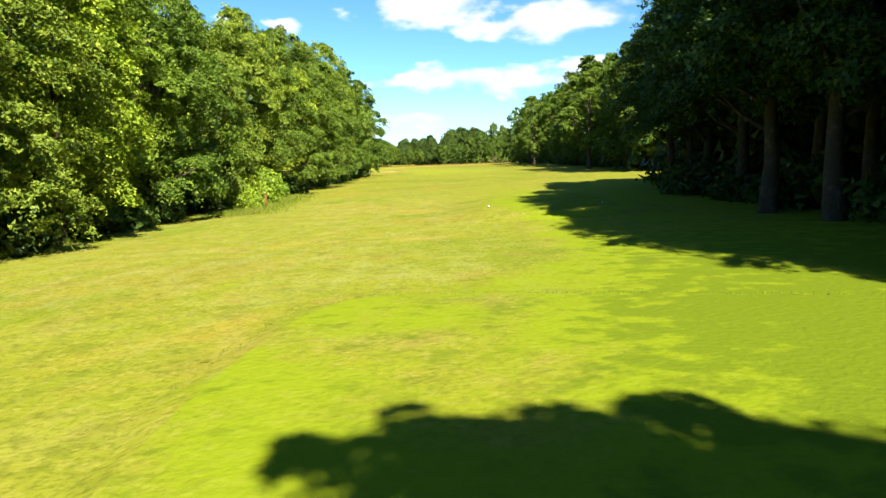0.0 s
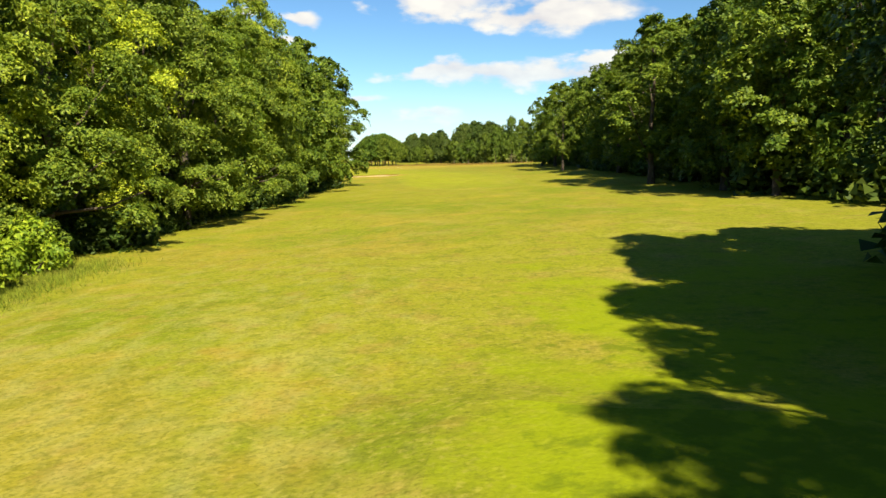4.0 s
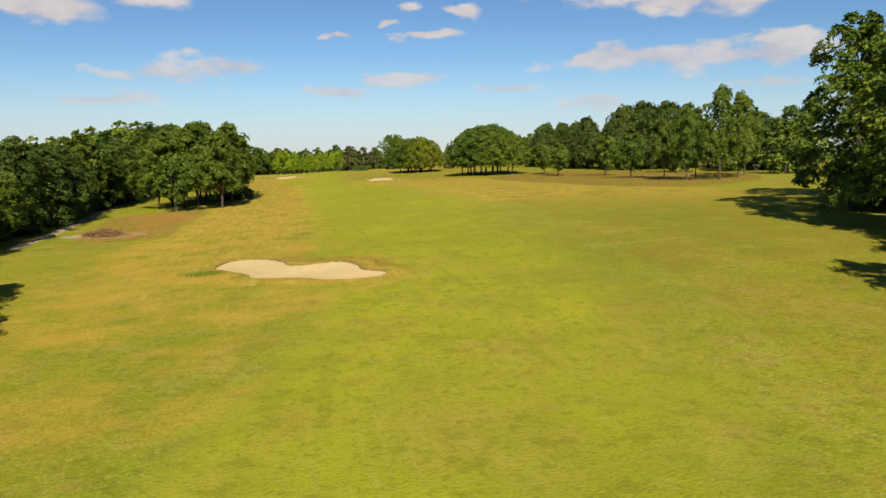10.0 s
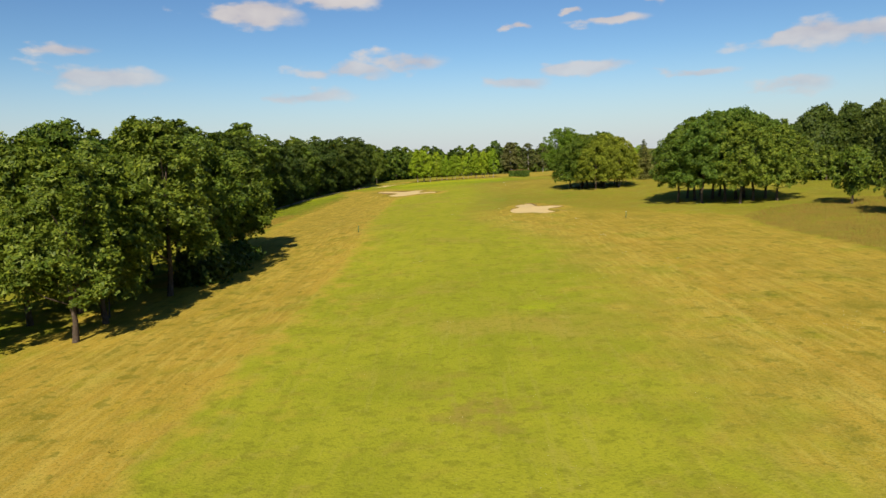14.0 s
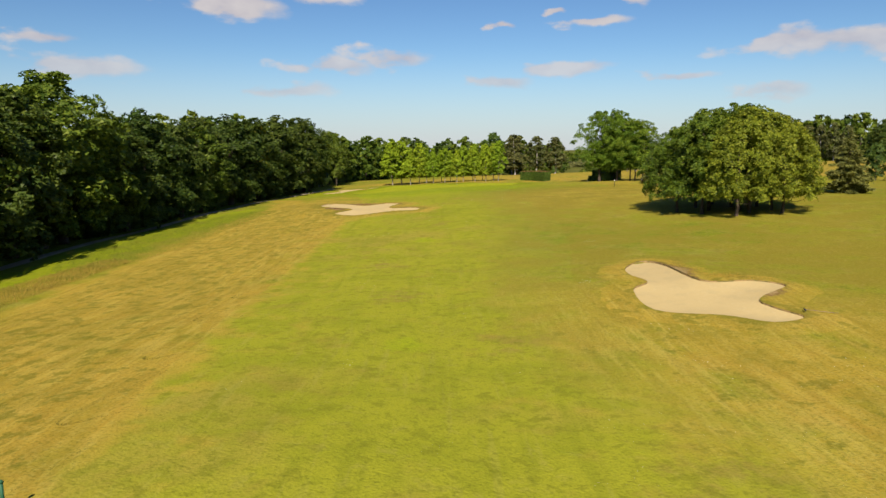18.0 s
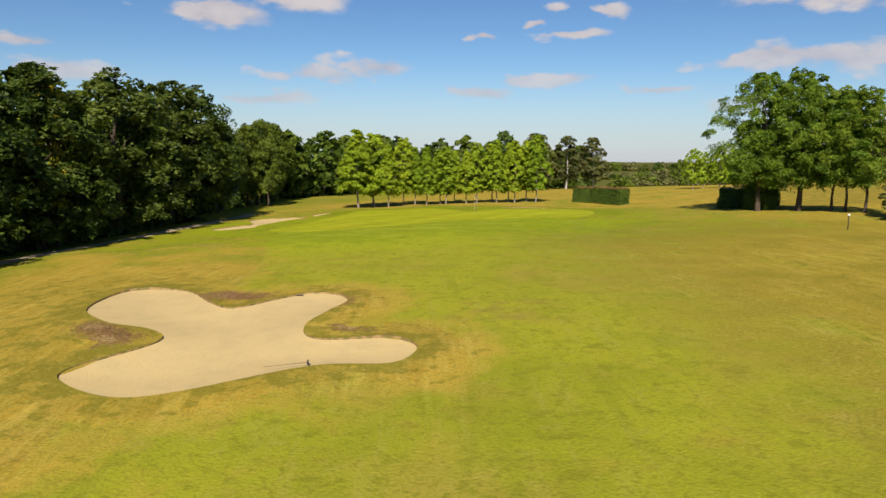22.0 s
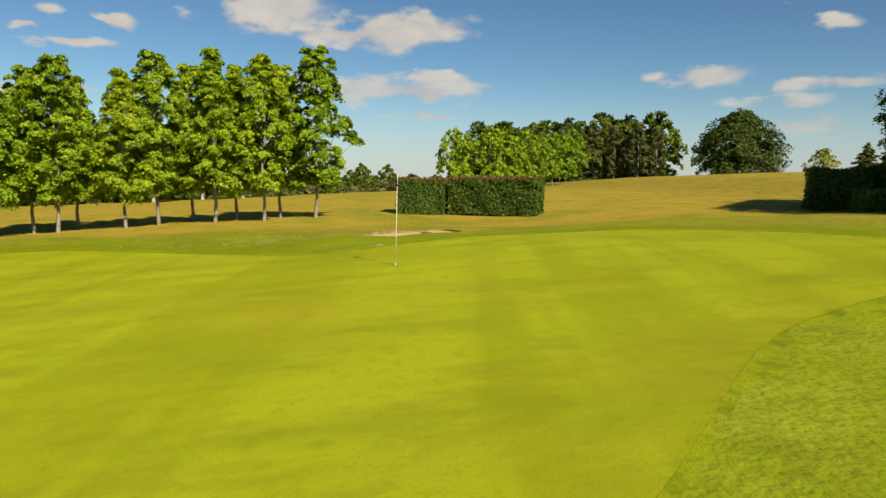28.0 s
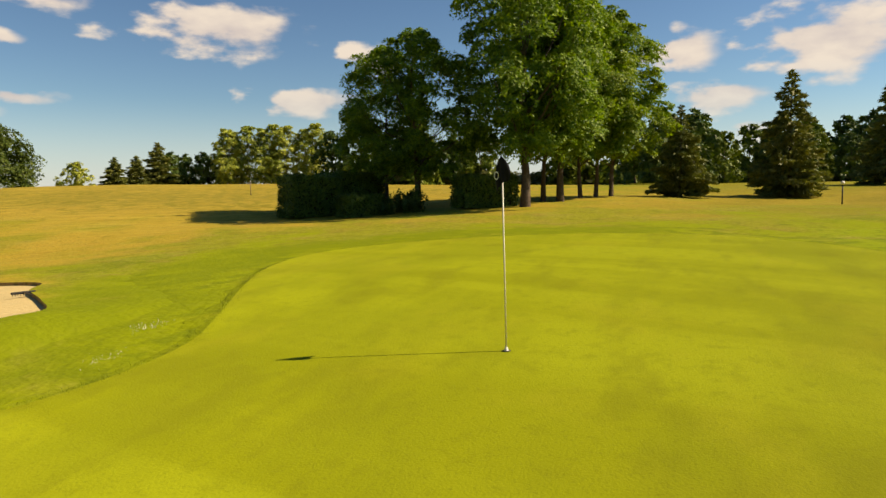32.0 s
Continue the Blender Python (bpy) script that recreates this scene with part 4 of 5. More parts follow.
def plant(key, x, y, h, wide=1.0, turn=None, which=None, text=None, sink=0.0, rng=random.Random(5)):
    """Sets one plant of a kind on the turf, h metres high; wide stretches its spread."""
    pick = KINDS[key][rng.randrange(len(KINDS[key])) if which is None else which % len(KINDS[key])]
    k = h / pick[1]
    turn = rng.uniform(0, 360) if turn is None else turn
    m = pose(x, y, zat(x, y) - sink, 0, 0, turn) @ Matrix.Diagonal((k * wide, k * wide, k, 1))
    if pick[2] is None:
        pick[2] = pick[0]()
        pick[2].matrix_basis = m
        ob = pick[2]
    else:
        pick[2].scale, keep = (1, 1, 1), pick[2].matrix_basis.copy()
        ob = copy_thing(pick[2], m)
        pick[2].matrix_basis = keep
    label, category, group = TEXT[key]
    tagged(ob, text or label, category, group)
    return ob


kind("oak", "tall deciduous tree at the wood's edge, leafy to the ground", "tree", "woodland edge trees", [
    (lambda: make_tree(11, 17, 1.2, 5.4, SKIRT, 62, 9, 42, 0.30, M_LEAF_OAK, base_r=0.30, lobe_r=0.29), 17),
    (lambda: make_tree(12, 17, 1.8, 5.0, TALL, 62, 9, 42, 0.30, M_LEAF_OAK, base_r=0.28, lobe_r=0.30), 17),
    (lambda: make_tree(13, 17, 0.9, 5.6, SKIRT, 66, 9, 40, 0.30, M_LEAF_LIME, base_r=0.32, lobe_r=0.27), 17)])
kind("nearoak", "leafy mid-green deciduous tree at the front of the wood", "tree", "woodland edge trees", [
    (lambda: make_tree(14, 17, 1.0, 5.4, SKIRT, 66, 10, 96, 0.17, M_LEAF_OAK, base_r=0.28, lobe_r=0.27, limbs=14), 17),
    (lambda: make_tree(15, 17, 1.6, 5.2, TALL, 64, 10, 96, 0.17, M_LEAF_FRESH, base_r=0.26, lobe_r=0.28, limbs=14), 17)])
kind("upright", "upright mid-green tree on a bare trunk in front of the wood", "tree", "upright edge trees", [
    (lambda: make_tree(17, 17, 2.6, 4.2, TALL, 60, 9, 60, 0.22, M_LEAF_OAK, base_r=0.24, lobe_r=0.28, limbs=14), 17)])
kind("nearash", "tall light yellow-green tree at the front of the wood", "tree", "woodland edge trees", [
    (lambda: make_tree(23, 17, 1.0, 5.2, TALL, 66, 10, 96, 0.165, M_LEAF_ASH, base_r=0.24, lobe_r=0.27, limbs=14), 17)])
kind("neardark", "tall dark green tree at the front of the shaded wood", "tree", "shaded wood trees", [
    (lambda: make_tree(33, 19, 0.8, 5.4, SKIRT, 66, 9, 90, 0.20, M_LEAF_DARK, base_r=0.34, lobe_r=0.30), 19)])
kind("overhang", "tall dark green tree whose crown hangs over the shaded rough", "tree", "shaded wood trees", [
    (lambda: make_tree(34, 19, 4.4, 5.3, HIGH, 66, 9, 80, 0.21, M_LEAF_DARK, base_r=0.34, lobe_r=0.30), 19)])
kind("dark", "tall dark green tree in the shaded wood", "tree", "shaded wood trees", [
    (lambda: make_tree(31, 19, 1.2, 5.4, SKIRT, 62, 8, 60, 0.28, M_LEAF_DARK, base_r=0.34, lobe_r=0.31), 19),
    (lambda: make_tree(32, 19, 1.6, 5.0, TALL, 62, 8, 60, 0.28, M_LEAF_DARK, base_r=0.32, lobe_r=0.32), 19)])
kind("wood", "dense dark green woodland tree behind the edge", "tree", "inner wood trees", [
    (lambda: make_tree(41, 16, 1.2, 5.0, ROUND, 40, 5, 22, 0.58, M_LEAF_OAK, base_r=0.28, lobe_r=0.36, limbs=4), 16),
    (lambda: make_tree(42, 16, 1.5, 5.0, DOME, 40, 5, 22, 0.58, M_LEAF_DARK, base_r=0.28, lobe_r=0.36, limbs=4), 16),
    (lambda: make_tree(43, 16, 1.0, 4.6, TALL, 40, 5, 22, 0.58, M_LEAF_LIME, base_r=0.28, lobe_r=0.36, limbs=4), 16)])
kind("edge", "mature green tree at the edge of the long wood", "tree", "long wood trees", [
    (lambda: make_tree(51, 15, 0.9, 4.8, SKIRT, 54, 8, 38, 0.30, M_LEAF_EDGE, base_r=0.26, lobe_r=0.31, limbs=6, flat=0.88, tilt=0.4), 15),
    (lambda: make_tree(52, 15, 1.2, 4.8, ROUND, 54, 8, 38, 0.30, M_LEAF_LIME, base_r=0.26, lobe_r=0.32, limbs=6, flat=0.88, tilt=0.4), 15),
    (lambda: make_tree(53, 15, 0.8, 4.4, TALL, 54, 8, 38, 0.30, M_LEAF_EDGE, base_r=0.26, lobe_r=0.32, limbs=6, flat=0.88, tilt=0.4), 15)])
kind("lime", "bushy green grove tree with a bare thin trunk", "tree", "grove trees", [
    (lambda: make_tree(61, 13.5, 3.1, 4.2, DOME, 56, 8, 46, 0.26, M_LEAF_LIME, base_r=0.17, lobe_r=0.29, flat=0.88, tilt=0.4), 13.5),
    (lambda: make_tree(62, 13.5, 2.9, 4.2, ROUND, 56, 8, 46, 0.26, M_LEAF_LIME, base_r=0.16, lobe_r=0.30, flat=0.88, tilt=0.4), 13.5)])
kind("grove", "bushy green tree of the umbrella-shaped grove, on a thin trunk", "tree", "umbrella grove trees", [
    (lambda: make_tree(64, 13, 3.0, 4.4, DOME, 120, 7, 34, 0.21, M_LEAF_ROUND, base_r=0.15, lobe_r=0.22, inner=0.06, flat=0.9, tilt=0.3), 13),
    (lambda: make_tree(65, 13, 2.9, 4.4, DOME, 120, 7, 34, 0.21, M_LEAF_GROVE, base_r=0.15, lobe_r=0.23, inner=0.06, flat=0.9, tilt=0.3), 13),
    (lambda: make_tree(66, 13, 2.7, 4.4, DOME, 120, 7, 34, 0.21, M_LEAF_OAK, base_r=0.15, lobe_r=0.22, inner=0.06, flat=0.9, tilt=0.3), 13)])
kind("round", "dense olive-green grove tree with a low rounded crown", "tree", "round grove trees", [
    (lambda: make_tree(72, 12, 2.0, 4.4, DOME, 130, 7, 34, 0.19, M_LEAF_ROUND, base_r=0.15, lobe_r=0.21, inner=0.05, flat=0.9, tilt=0.3), 12),
    (lambda: make_tree(71, 12, 2.0, 4.4, DOME, 130, 7, 34, 0.19, M_LEAF_SUNNY, base_r=0.15, lobe_r=0.21, inner=0.05, flat=0.9, tilt=0.3), 12)])
kind("park", "young broad-crowned park tree standing alone in the rough", "tree", "young park trees", [
    (lambda: make_tree(81, 8.5, 1.9, 3.7, ROUND, 40, 8, 26, 0.32, M_LEAF_LIME, base_r=0.14, lobe_r=0.28, flat=0.88, tilt=0.4), 8.5)])
kind("plane", "young plane tree with bright green leaves and a pale mottled trunk", "plane tree", "double row of plane trees", [
    (lambda: make_tree(91, 11, 1.9, 2.7, CONE, 66, 8, 84, 0.165, M_LEAF_PLANE, M_PLANE, base_r=0.10, lobe_r=0.32, flat=0.5), 11),
    (lambda: make_tree(92, 11, 2.0, 2.4, TALL, 66, 8, 84, 0.165, M_LEAF_PLANE, M_PLANE, base_r=0.095, lobe_r=0.32, flat=0.5), 11)])
kind("youngplane", "young light green tree in the far row", "plane tree", "far row of light trees", [
    (lambda: make_tree(95, 9.5, 1.2, 3.6, ROUND, 36, 7, 20, 0.40, M_LEAF_PLANE, M_PLANE, base_r=0.12, lobe_r=0.30), 9.5)])
kind("maple", "large spreading tree with a thick trunk beside the green", "tree", "big trees by the green", [
    (lambda: make_tree(101, 15, 2.6, 5.4, TALL, 88, 9, 60, 0.19, M_LEAF_LIGHT, base_r=0.25, lobe_r=0.25, limbs=18), 15),
    (lambda: make_tree(102, 15, 3.0, 4.8, ROUND, 70, 9, 60, 0.19, M_LEAF_LIGHT, base_r=0.14, lobe_r=0.26, limbs=16), 15)])
kind("far", "distant rounded green tree", "tree", "distant trees", [
    (lambda: make_tree(111, 12, 0.1, 5.0, DOME, 30, 6, 12, 0.85, M_LEAF_LIME, base_r=0.2, lobe_r=0.36, limbs=3, flat=0.88, tilt=0.4), 12),
    (lambda: make_tree(112, 12, 0.1, 5.0, SKIRT, 30, 6, 12, 0.85, M_LEAF_DARK, base_r=0.2, lobe_r=0.36, limbs=3, flat=0.88, tilt=0.4), 12)])
kind("chestnut", "huge dome-shaped dark green tree", "tree", "dome trees", [
    (lambda: make_tree(121, 14, 0.5, 7.4, DOME, 104, 8, 36, 0.45, M_LEAF_EDGE, base_r=0.4, lobe_r=0.34, inner=0.1, flat=0.88, tilt=0.4), 14)])
kind("birch", "slender pale-leaved birch with a white trunk", "birch", "birch trees", [
    (lambda: make_tree(131, 12, 1.6, 2.8, TALL, 40, 7, 30, 0.30, M_LEAF_PALE, M_BIRCH, base_r=0.12, lobe_r=0.36, limbs=5, droop=0.8), 12)])
kind("greybirch", "tall greyish birch with a white trunk", "birch", "grey birch trees", [
    (lambda: make_tree(133, 12, 1.8, 2.8, TALL, 40, 7, 26, 0.32, M_LEAF_GREY, M_BIRCH, base_r=0.12, lobe_r=0.36, limbs=5, droop=0.8), 12)])
kind("willow", "grey-green broad tree with drooping foliage", "tree", "pale grove trees", [
    (lambda: make_tree(135, 12, 0.9, 5.5, DOME, 44, 7, 20, 0.55, M_LEAF_PALE, M_BARK, base_r=0.25, lobe_r=0.30, limbs=5, droop=0.8), 12)])
kind("yellow", "small tree with yellowing leaves in the edge of the wood", "tree", "yellowing trees", [
    (lambda: make_tree(141, 10, 2.0, 2.0, TALL, 30, 7, 16, 0.34, M_LEAF_YELLOW, base_r=0.12, lobe_r=0.36), 10)])
kind("spruce", "dark green spruce with branches down to the grass", "spruce", "spruces", [
    (lambda: make_spruce(151, 8, 2.9), 8), (lambda: make_spruce(152, 8, 2.6), 8)])
kind("farspruce", "distant dark green conifer on the rise", "conifer", "distant conifers", [
    (lambda: make_spruce(155, 9, 2.9, dense=0.6, size=0.5), 9)])
kind("bush", "leafy undergrowth bush at the foot of the wood", "bush", "undergrowth bushes", [
    (lambda: make_bush(161, 2.6, 2.0, 18, 80, 0.32, M_LEAF_EDGE), 2.6), (lambda: make_bush(162, 2.6, 2.2, 18, 80, 0.32, M_LEAF_DARK), 2.6)])
kind("lightbush", "light green bush spreading onto the rough", "bush", "light bushes", [
    (lambda: make_bush(165, 3.2, 2.4, 30, 150, 0.22, M_LEAF_ASH), 3.2)])
kind("farbush", "low distant scrub bush", "bush", "distant scrub", [
    (lambda: make_bush(168, 3.5, 3.2, 16, 40, 0.75, M_LEAF_LIME), 3.5), (lambda: make_bush(169, 3.5, 3.2, 16, 40, 0.75, M_LEAF_GREY), 3.5)])

R1 = random.Random(7)


def scatter(heap, key, x, y, h, wide=1.0):
    """Notes a tree that is only seen as part of a mass; heaped() builds them."""
    k = R1.randrange(len(KINDS[key]))
    BULK.setdefault(heap, []).append((key, k, x, y, h, wide, R1.uniform(0, 6.28)))


def heaped():
    for heap, (text, name) in HEAPS.items():
        crowns, trunks, cache = {}, [], {}
        for key, k, x, y, h, wide, a in BULK.get(heap, []):
            if (key, k) not in cache:
                root = KINDS[key][k][0]()
                got = []
                for ob in sorted(root.children, key=lambda o: o.name.split(".")[0] not in ("trunk", "stems")):
                    v = np.empty(len(ob.data.vertices) * 3, np.float32)
                    ob.data.vertices.foreach_get("co", v)
                    f = np.empty(len(ob.data.loops), np.int32)
                    ob.data.loops.foreach_get("vertex_index", f)
                    got.append((v.reshape(-1, 3), f.reshape(len(ob.data.polygons), -1), ob.data.materials[0]))
                for ob in (*root.children, root):
                    bpy.data.objects.remove(ob)
                cache[key, k] = got
            s = h / KINDS[key][k][1]
            c, n = math.cos(a) * s * wide, math.sin(a) * s * wide
            turn = np.array([(c, n, 0), (-n, c, 0), (0, 0, s)], np.float32)
            for j, (v, f, m) in enumerate(cache[key, k]):
                (trunks if j == 0 else crowns.setdefault(m, [])).append((v @ turn + np.array((x, y, zat(x, y)), np.float32), f))
        if not trunks:
            continue
        V, F = join(trunks)
        top = tagged(mesh_of(name, V, F, M_BARK, True), text, "woodland", kind="stuff")
        for m, pieces in crowns.items():
            V, F = join(pieces)
            under(mesh_of("crowns", V, F, m), top)


HEAPS = {"left": ("dense wood behind the edge trees by the tees", "inner_wood"), "right": ("dark inner wood on the shaded side", "inner_wood"),
         "long": ("dense inner wood behind the cart track", "inner_wood"), "beyond": ("distant woods and hedgerow trees round the fields", "distant_wood"), "start": ("wood behind the first tee", "inner_wood")}


def along(line, step):
    """Points along a line of corners, with the way to its left."""
    for (ax, ay), (bx, by) in zip(line, line[1:]):
        n = max(1, round(math.hypot(bx - ax, by - ay) / step))
        d = math.hypot(bx - ax, by - ay)
        for i in range(n):
            t = (i + R1.uniform(0.2, 0.8)) / n
            yield ax + (bx - ax) * t, ay + (by - ay) * t, (-(by - ay) / d, (bx - ax) / d)


def forest(line, front, step, h, rows, heap, back="wood", gap=6.5, bushes=True, bush="bush", spread=1.0, lean=0.0):
    """A wood to the left of a line: a front row of full trees, a hem of bushes, and cheaper rows behind."""
    for x, y, (lx, ly) in along(line, step):
        o = R1.uniform(-0.8, 1.6) - lean
        plant(R1.choice(front), x + lx * o, y + ly * o, h * R1.uniform(0.86, 1.12), spread * R1.uniform(0.9, 1.1))
    if bushes:
        for x, y, (lx, ly) in along(line, 3.6):
            o = R1.uniform(-1.6, 1.4)
            plant(bush, x + lx * o, y + ly * o, R1.uniform(1.6, 3.2), R1.uniform(0.9, 1.3))
    for r in range(1, rows + 1):
        for x, y, (lx, ly) in along(line, 6.8):
            o = r * gap + R1.uniform(-1.5, 1.5)
            scatter(heap, back, x + lx * o, y + ly * o, h * R1.uniform(0.9, 1.15), R1.uniform(0.95, 1.2))


# wood on the left of the tees, from the start to its last tree
forest([(-18, -8), (-19.5, 20), (-19.8, 38)], ["nearash", "nearash", "nearoak"], 6.0, 16.5, 2, "left")
forest([(-19.8, 38), (-20.5, 62)], ["nearoak"], 5.8, 16.2, 2, "left")
forest([(-20.5, 62), (-18.5, 86)], ["nearoak", "nearash", "nearoak"], 5.6, 17.5, 2, "left")
forest([(-18.5, 86), (-18.5, 118), (-18, 150)], ["nearoak", "nearoak", "oak"], 5.8, 20, 2, "left")
for _x, _y, _h in ((-16.8, 150.2, 20), (-24.6, 173.6, 12.5), (-29, 177, 12), (-25, 163, 15), (-33, 184, 11.5)):
    plant("oak" if _y < 160 else "neardark", _x, _y, _h, 1.08 if _y < 160 else 1.3, which=2)
for _x, _y, _h in ((-16.5, 66, 3.6), (-17.5, 62, 3.4), (-17, 71, 3.0), (-16, 58, 2.2)):
    plant("lightbush", _x, _y, _h)
# wood on the right, mostly in its own shade
forest([(36, 178), (36, 150), (34, 128), (38, 116), (38, 104)], ["oak", "dark"], 5.6, 21, 2, "right")
forest([(19.4, 62), (18.6, 50)], ["overhang"], 5.4, 17, 2, "right", spread=1.02, bushes=False)
forest([(19.0, 54), (18.6, 48), (17.8, 38), (17.3, 22), (16.8, 6), (16.6, -10)], ["overhang"], 5.6, 19.5, 2, "right", spread=1.04)
for _x, _y, _h in ((25.4, 120.2, 19), (29.5, 97, 20), (34, 91, 21), (36, 99, 20), (28.5, 106, 19), (33, 112, 20), (32, 129, 20), (30.4, 143, 19.5), (24.5, 181, 17.5), (27.7, 214, 20), (31, 204, 20), (26.5, 229, 18), (31.5, 244, 18), (35, 222, 20), (37, 190, 21), (38, 236, 18), (34, 168, 21.5), (31, 179, 20), (31, 193, 19), (30, 156, 19)):
    plant("upright" if _x < 26 else "oak", _x, _y, _h, 1.3 if _y == 120.2 else 0.85 if _x < 26 else 1.0)
for i in range(60):
    scatter("right", "bush", 34.5 + R1.uniform(-2.5, 2.5), 88 + i * 2.7, R1.uniform(3.0, 5.5), 1.3)
for i in range(27):
    scatter("right", "bush", 24.5 + R1.uniform(-1.5, 1.5), -8 + i * 2.7, R1.uniform(4.0, 6.0), 1.4)
for _x, _y in ((14.2, 25.5), (14.3, 31), (14.6, 14.6)):
    plant("overhang", _x, _y, 19)
# trees behind the start, whose shade lies on the first tee
for _x, _y, _h in ((5.0, -8.0, 13.4), (5.9, -7.8, 13.2), (7.6, -7.9, 12.7), (9.8, -8, 12.7), (12.2, -8.4, 13.2), (15, -9, 14.5), (2.0, -13, 15), (-5, -20, 14), (16, -12, 16), (-11, -17, 15)):
    plant("oak", _x, _y, _h, 1.07, which=0)
for _x in range(-40, 50, 9):
    scatter("start", "wood", _x, -30 - R1.uniform(0, 5), 16)
# the long wood behind the track
LONG_WOOD = [(-186, 492), (-176, 472), (-168, 455), (-161, 440), (-155.5, 424), (-150, 404), (-144, 385), (-136, 362), (-127, 340), (-113, 310), (-99, 283), (-87, 259), (-76, 240), (-62, 214), (-52, 196), (-40, 182)]
_W = LONG_WOOD[::-1]
for _line, _h in ((_W[:5], 11.0), (_W[4:7], 13.0), (_W[6:8], 17.5), (_W[7:9], 18.3), (_W[8:10], 15.4), (_W[9:12], 15.6)):
    forest(_line, ["edge"], 5.8, _h, 2, "long", spread=1.36, lean=2.0, bushes=_h not in (17.5, 18.3))
for _r in (1.8, 4.6):
    for _x, _y, (_lx, _ly) in along(_W[4:13], 3.2):
        _o = _r + R1.uniform(-0.8, 0.8)
        scatter("long", "bush", _x + _lx * _o, _y + _ly * _o, R1.uniform(3.0, 5.0), 1.2)
forest(_W[11:13], ["edge"], 5.0, 15.2, 2, "long", spread=1.3, lean=2.0)
forest(_W[12:], ["edge", "lime"], 5.4, 14.2, 2, "long", bushes=False)
plant("lime", -171, 469, 11.5)
for _x, _y, _h in ((-149.4, 412.5, 15.2), (-156.0, 430.6, 11)):
    plant("yellow", _x, _y, _h, 0.62)
# the wood beyond the plane trees
forest([(-186, 492), (-188, 520), (-182, 560), (-160, 590), (-142, 600)], ["far"], 8, 14, 1, "beyond", "far", 8, False)
for _x, _y, _h in ((-147, 548, 15), (-140, 552, 14), (-134, 556, 13.5), (-151, 556, 14)):
    plant("greybirch", _x, _y, _h, 1.5)
for _x, _y, _h in ((-160, 560, 16), (-153, 566, 15), (-168, 548, 15)):
    scatter("beyond", "far", _x, _y, _h)
# grove on the left of the bend
for _x, _y, _h in ((-61.5, 265.5, 12.4), (-64.5, 270, 13.0), (-67.3, 278.5, 14.8), (-70.5, 268, 14.0), (-75, 267, 13.0), (-70.5, 272, 15.2), (-75.5, 283, 15.6), (-71.5, 286, 13.8), (-79, 299.5, 12), (-76.5, 297, 11.5), (-81.5, 301.8, 11.5), (-75.5, 291, 13.4), (-84, 294, 15.2), (-80, 287, 15.4), (-78, 275, 15.2), (-86, 301, 13)):
    plant("lime", _x, _y, _h, 1.12, text="bushy deciduous tree of the grove beside the dry rough")
plant("park", -66.2, 259.3, 9.6, 0.95, text="small yellow-green tree in front of the grove")
plant("yellow", -66.0, 271.5, 5.5, 0.9)
for _x, _y, _h in ((-69.5, 284.5, 4.2), (-71.5, 289.5, 3.4), (-74.5, 294.5, 3.0)):
    plant("bush", _x, _y, _h, 1.0, text="rounded green bush under the grove trees")
# umbrella-shaped grove on the right: olive at its far end, deep green within, lighter in front
for i in range(15):
    a = i * 2.4
    r = 8.3 * math.sqrt((i + 0.5) / 15)
    _x, _y = r * math.cos(a), r * math.sin(a)
    plant("grove", -31.2 + _x, 357.2 + _y, 14.4 - 3.6 * (r / 8.3) ** 2, 1.14 + 0.1 * (r / 8.3), which=2 if _x - _y > 8.5 else 0 if _x < -3.5 else 1)
# round grove; on its sunny side the sunlight is put into a lighter leaf colour
for i in range(12):
    a = i * 2.4 + 0.7
    r = 6.5 * math.sqrt((i + 0.5) / 12)
    _x, _y = r * math.cos(a), r * math.sin(a)
    plant("round", -60.9 + _x, 388.9 + _y, 12.0 - 3.2 * (r / 6.5) ** 2, 1.1 + 0.16 * (r / 6.5), which=1 if 0.8 * _x - 0.6 * _y > 0.8 else 0)
# lone young trees and the domes behind them
for _x, _y, _h in ((-9.2, 334.8, 8.2), (-13.8, 348.5, 8.0), (7.9, 305.8, 9.2), (2.6, 326, 9.2)):
    plant("park", _x, _y, _h)
for _x, _y, _h in ((17.2, 289.1, 13.5), (22.7, 288.5, 16), (19.5, 296, 13), (27, 297, 15.5), (30, 308, 15), (14, 300, 11)):
    plant("lime", _x, _y, _h, 0.74, text="slender loose-crowned tree at the edge of the rough")
for _x, _y, _h, _w in ((7, 368, 17.6, 0.82), (13, 371, 18.6, 0.9), (19.5, 369, 18.4, 0.84), (-4, 378, 15, 0.75), (-8.1, 396, 14, 0.8), (-18.5, 398.4, 14, 0.8), (-12.7, 400.5, 14, 0.8), (14, 385, 16, 0.8), (30, 400, 15, 0.9), (44, 372, 15, 0.9)):
    plant("chestnut", _x, _y, _h, _w)
for _x, _y in ((20, 340), (33, 345), (45, 338), (40, 320), (52, 360), (60, 330), (26, 372), (-30, 430), (-42, 445), (0, 440), (18, 450), (40, 455), (60, 430)):
    scatter("beyond", "far", _x, _y, R1.uniform(11, 15) if _y < 400 else R1.uniform(6, 9))
for _x, _y, _h in ((-80, 447, 6.4), (-74.2, 439.1, 9.4), (-59.5, 428.5, 9.5), (-54.5, 408, 7.8), (-48.1, 410.5, 8.4)):
    plant("spruce", _x, _y, _h, text="bushy dark spruce standing on dry grass near the green")
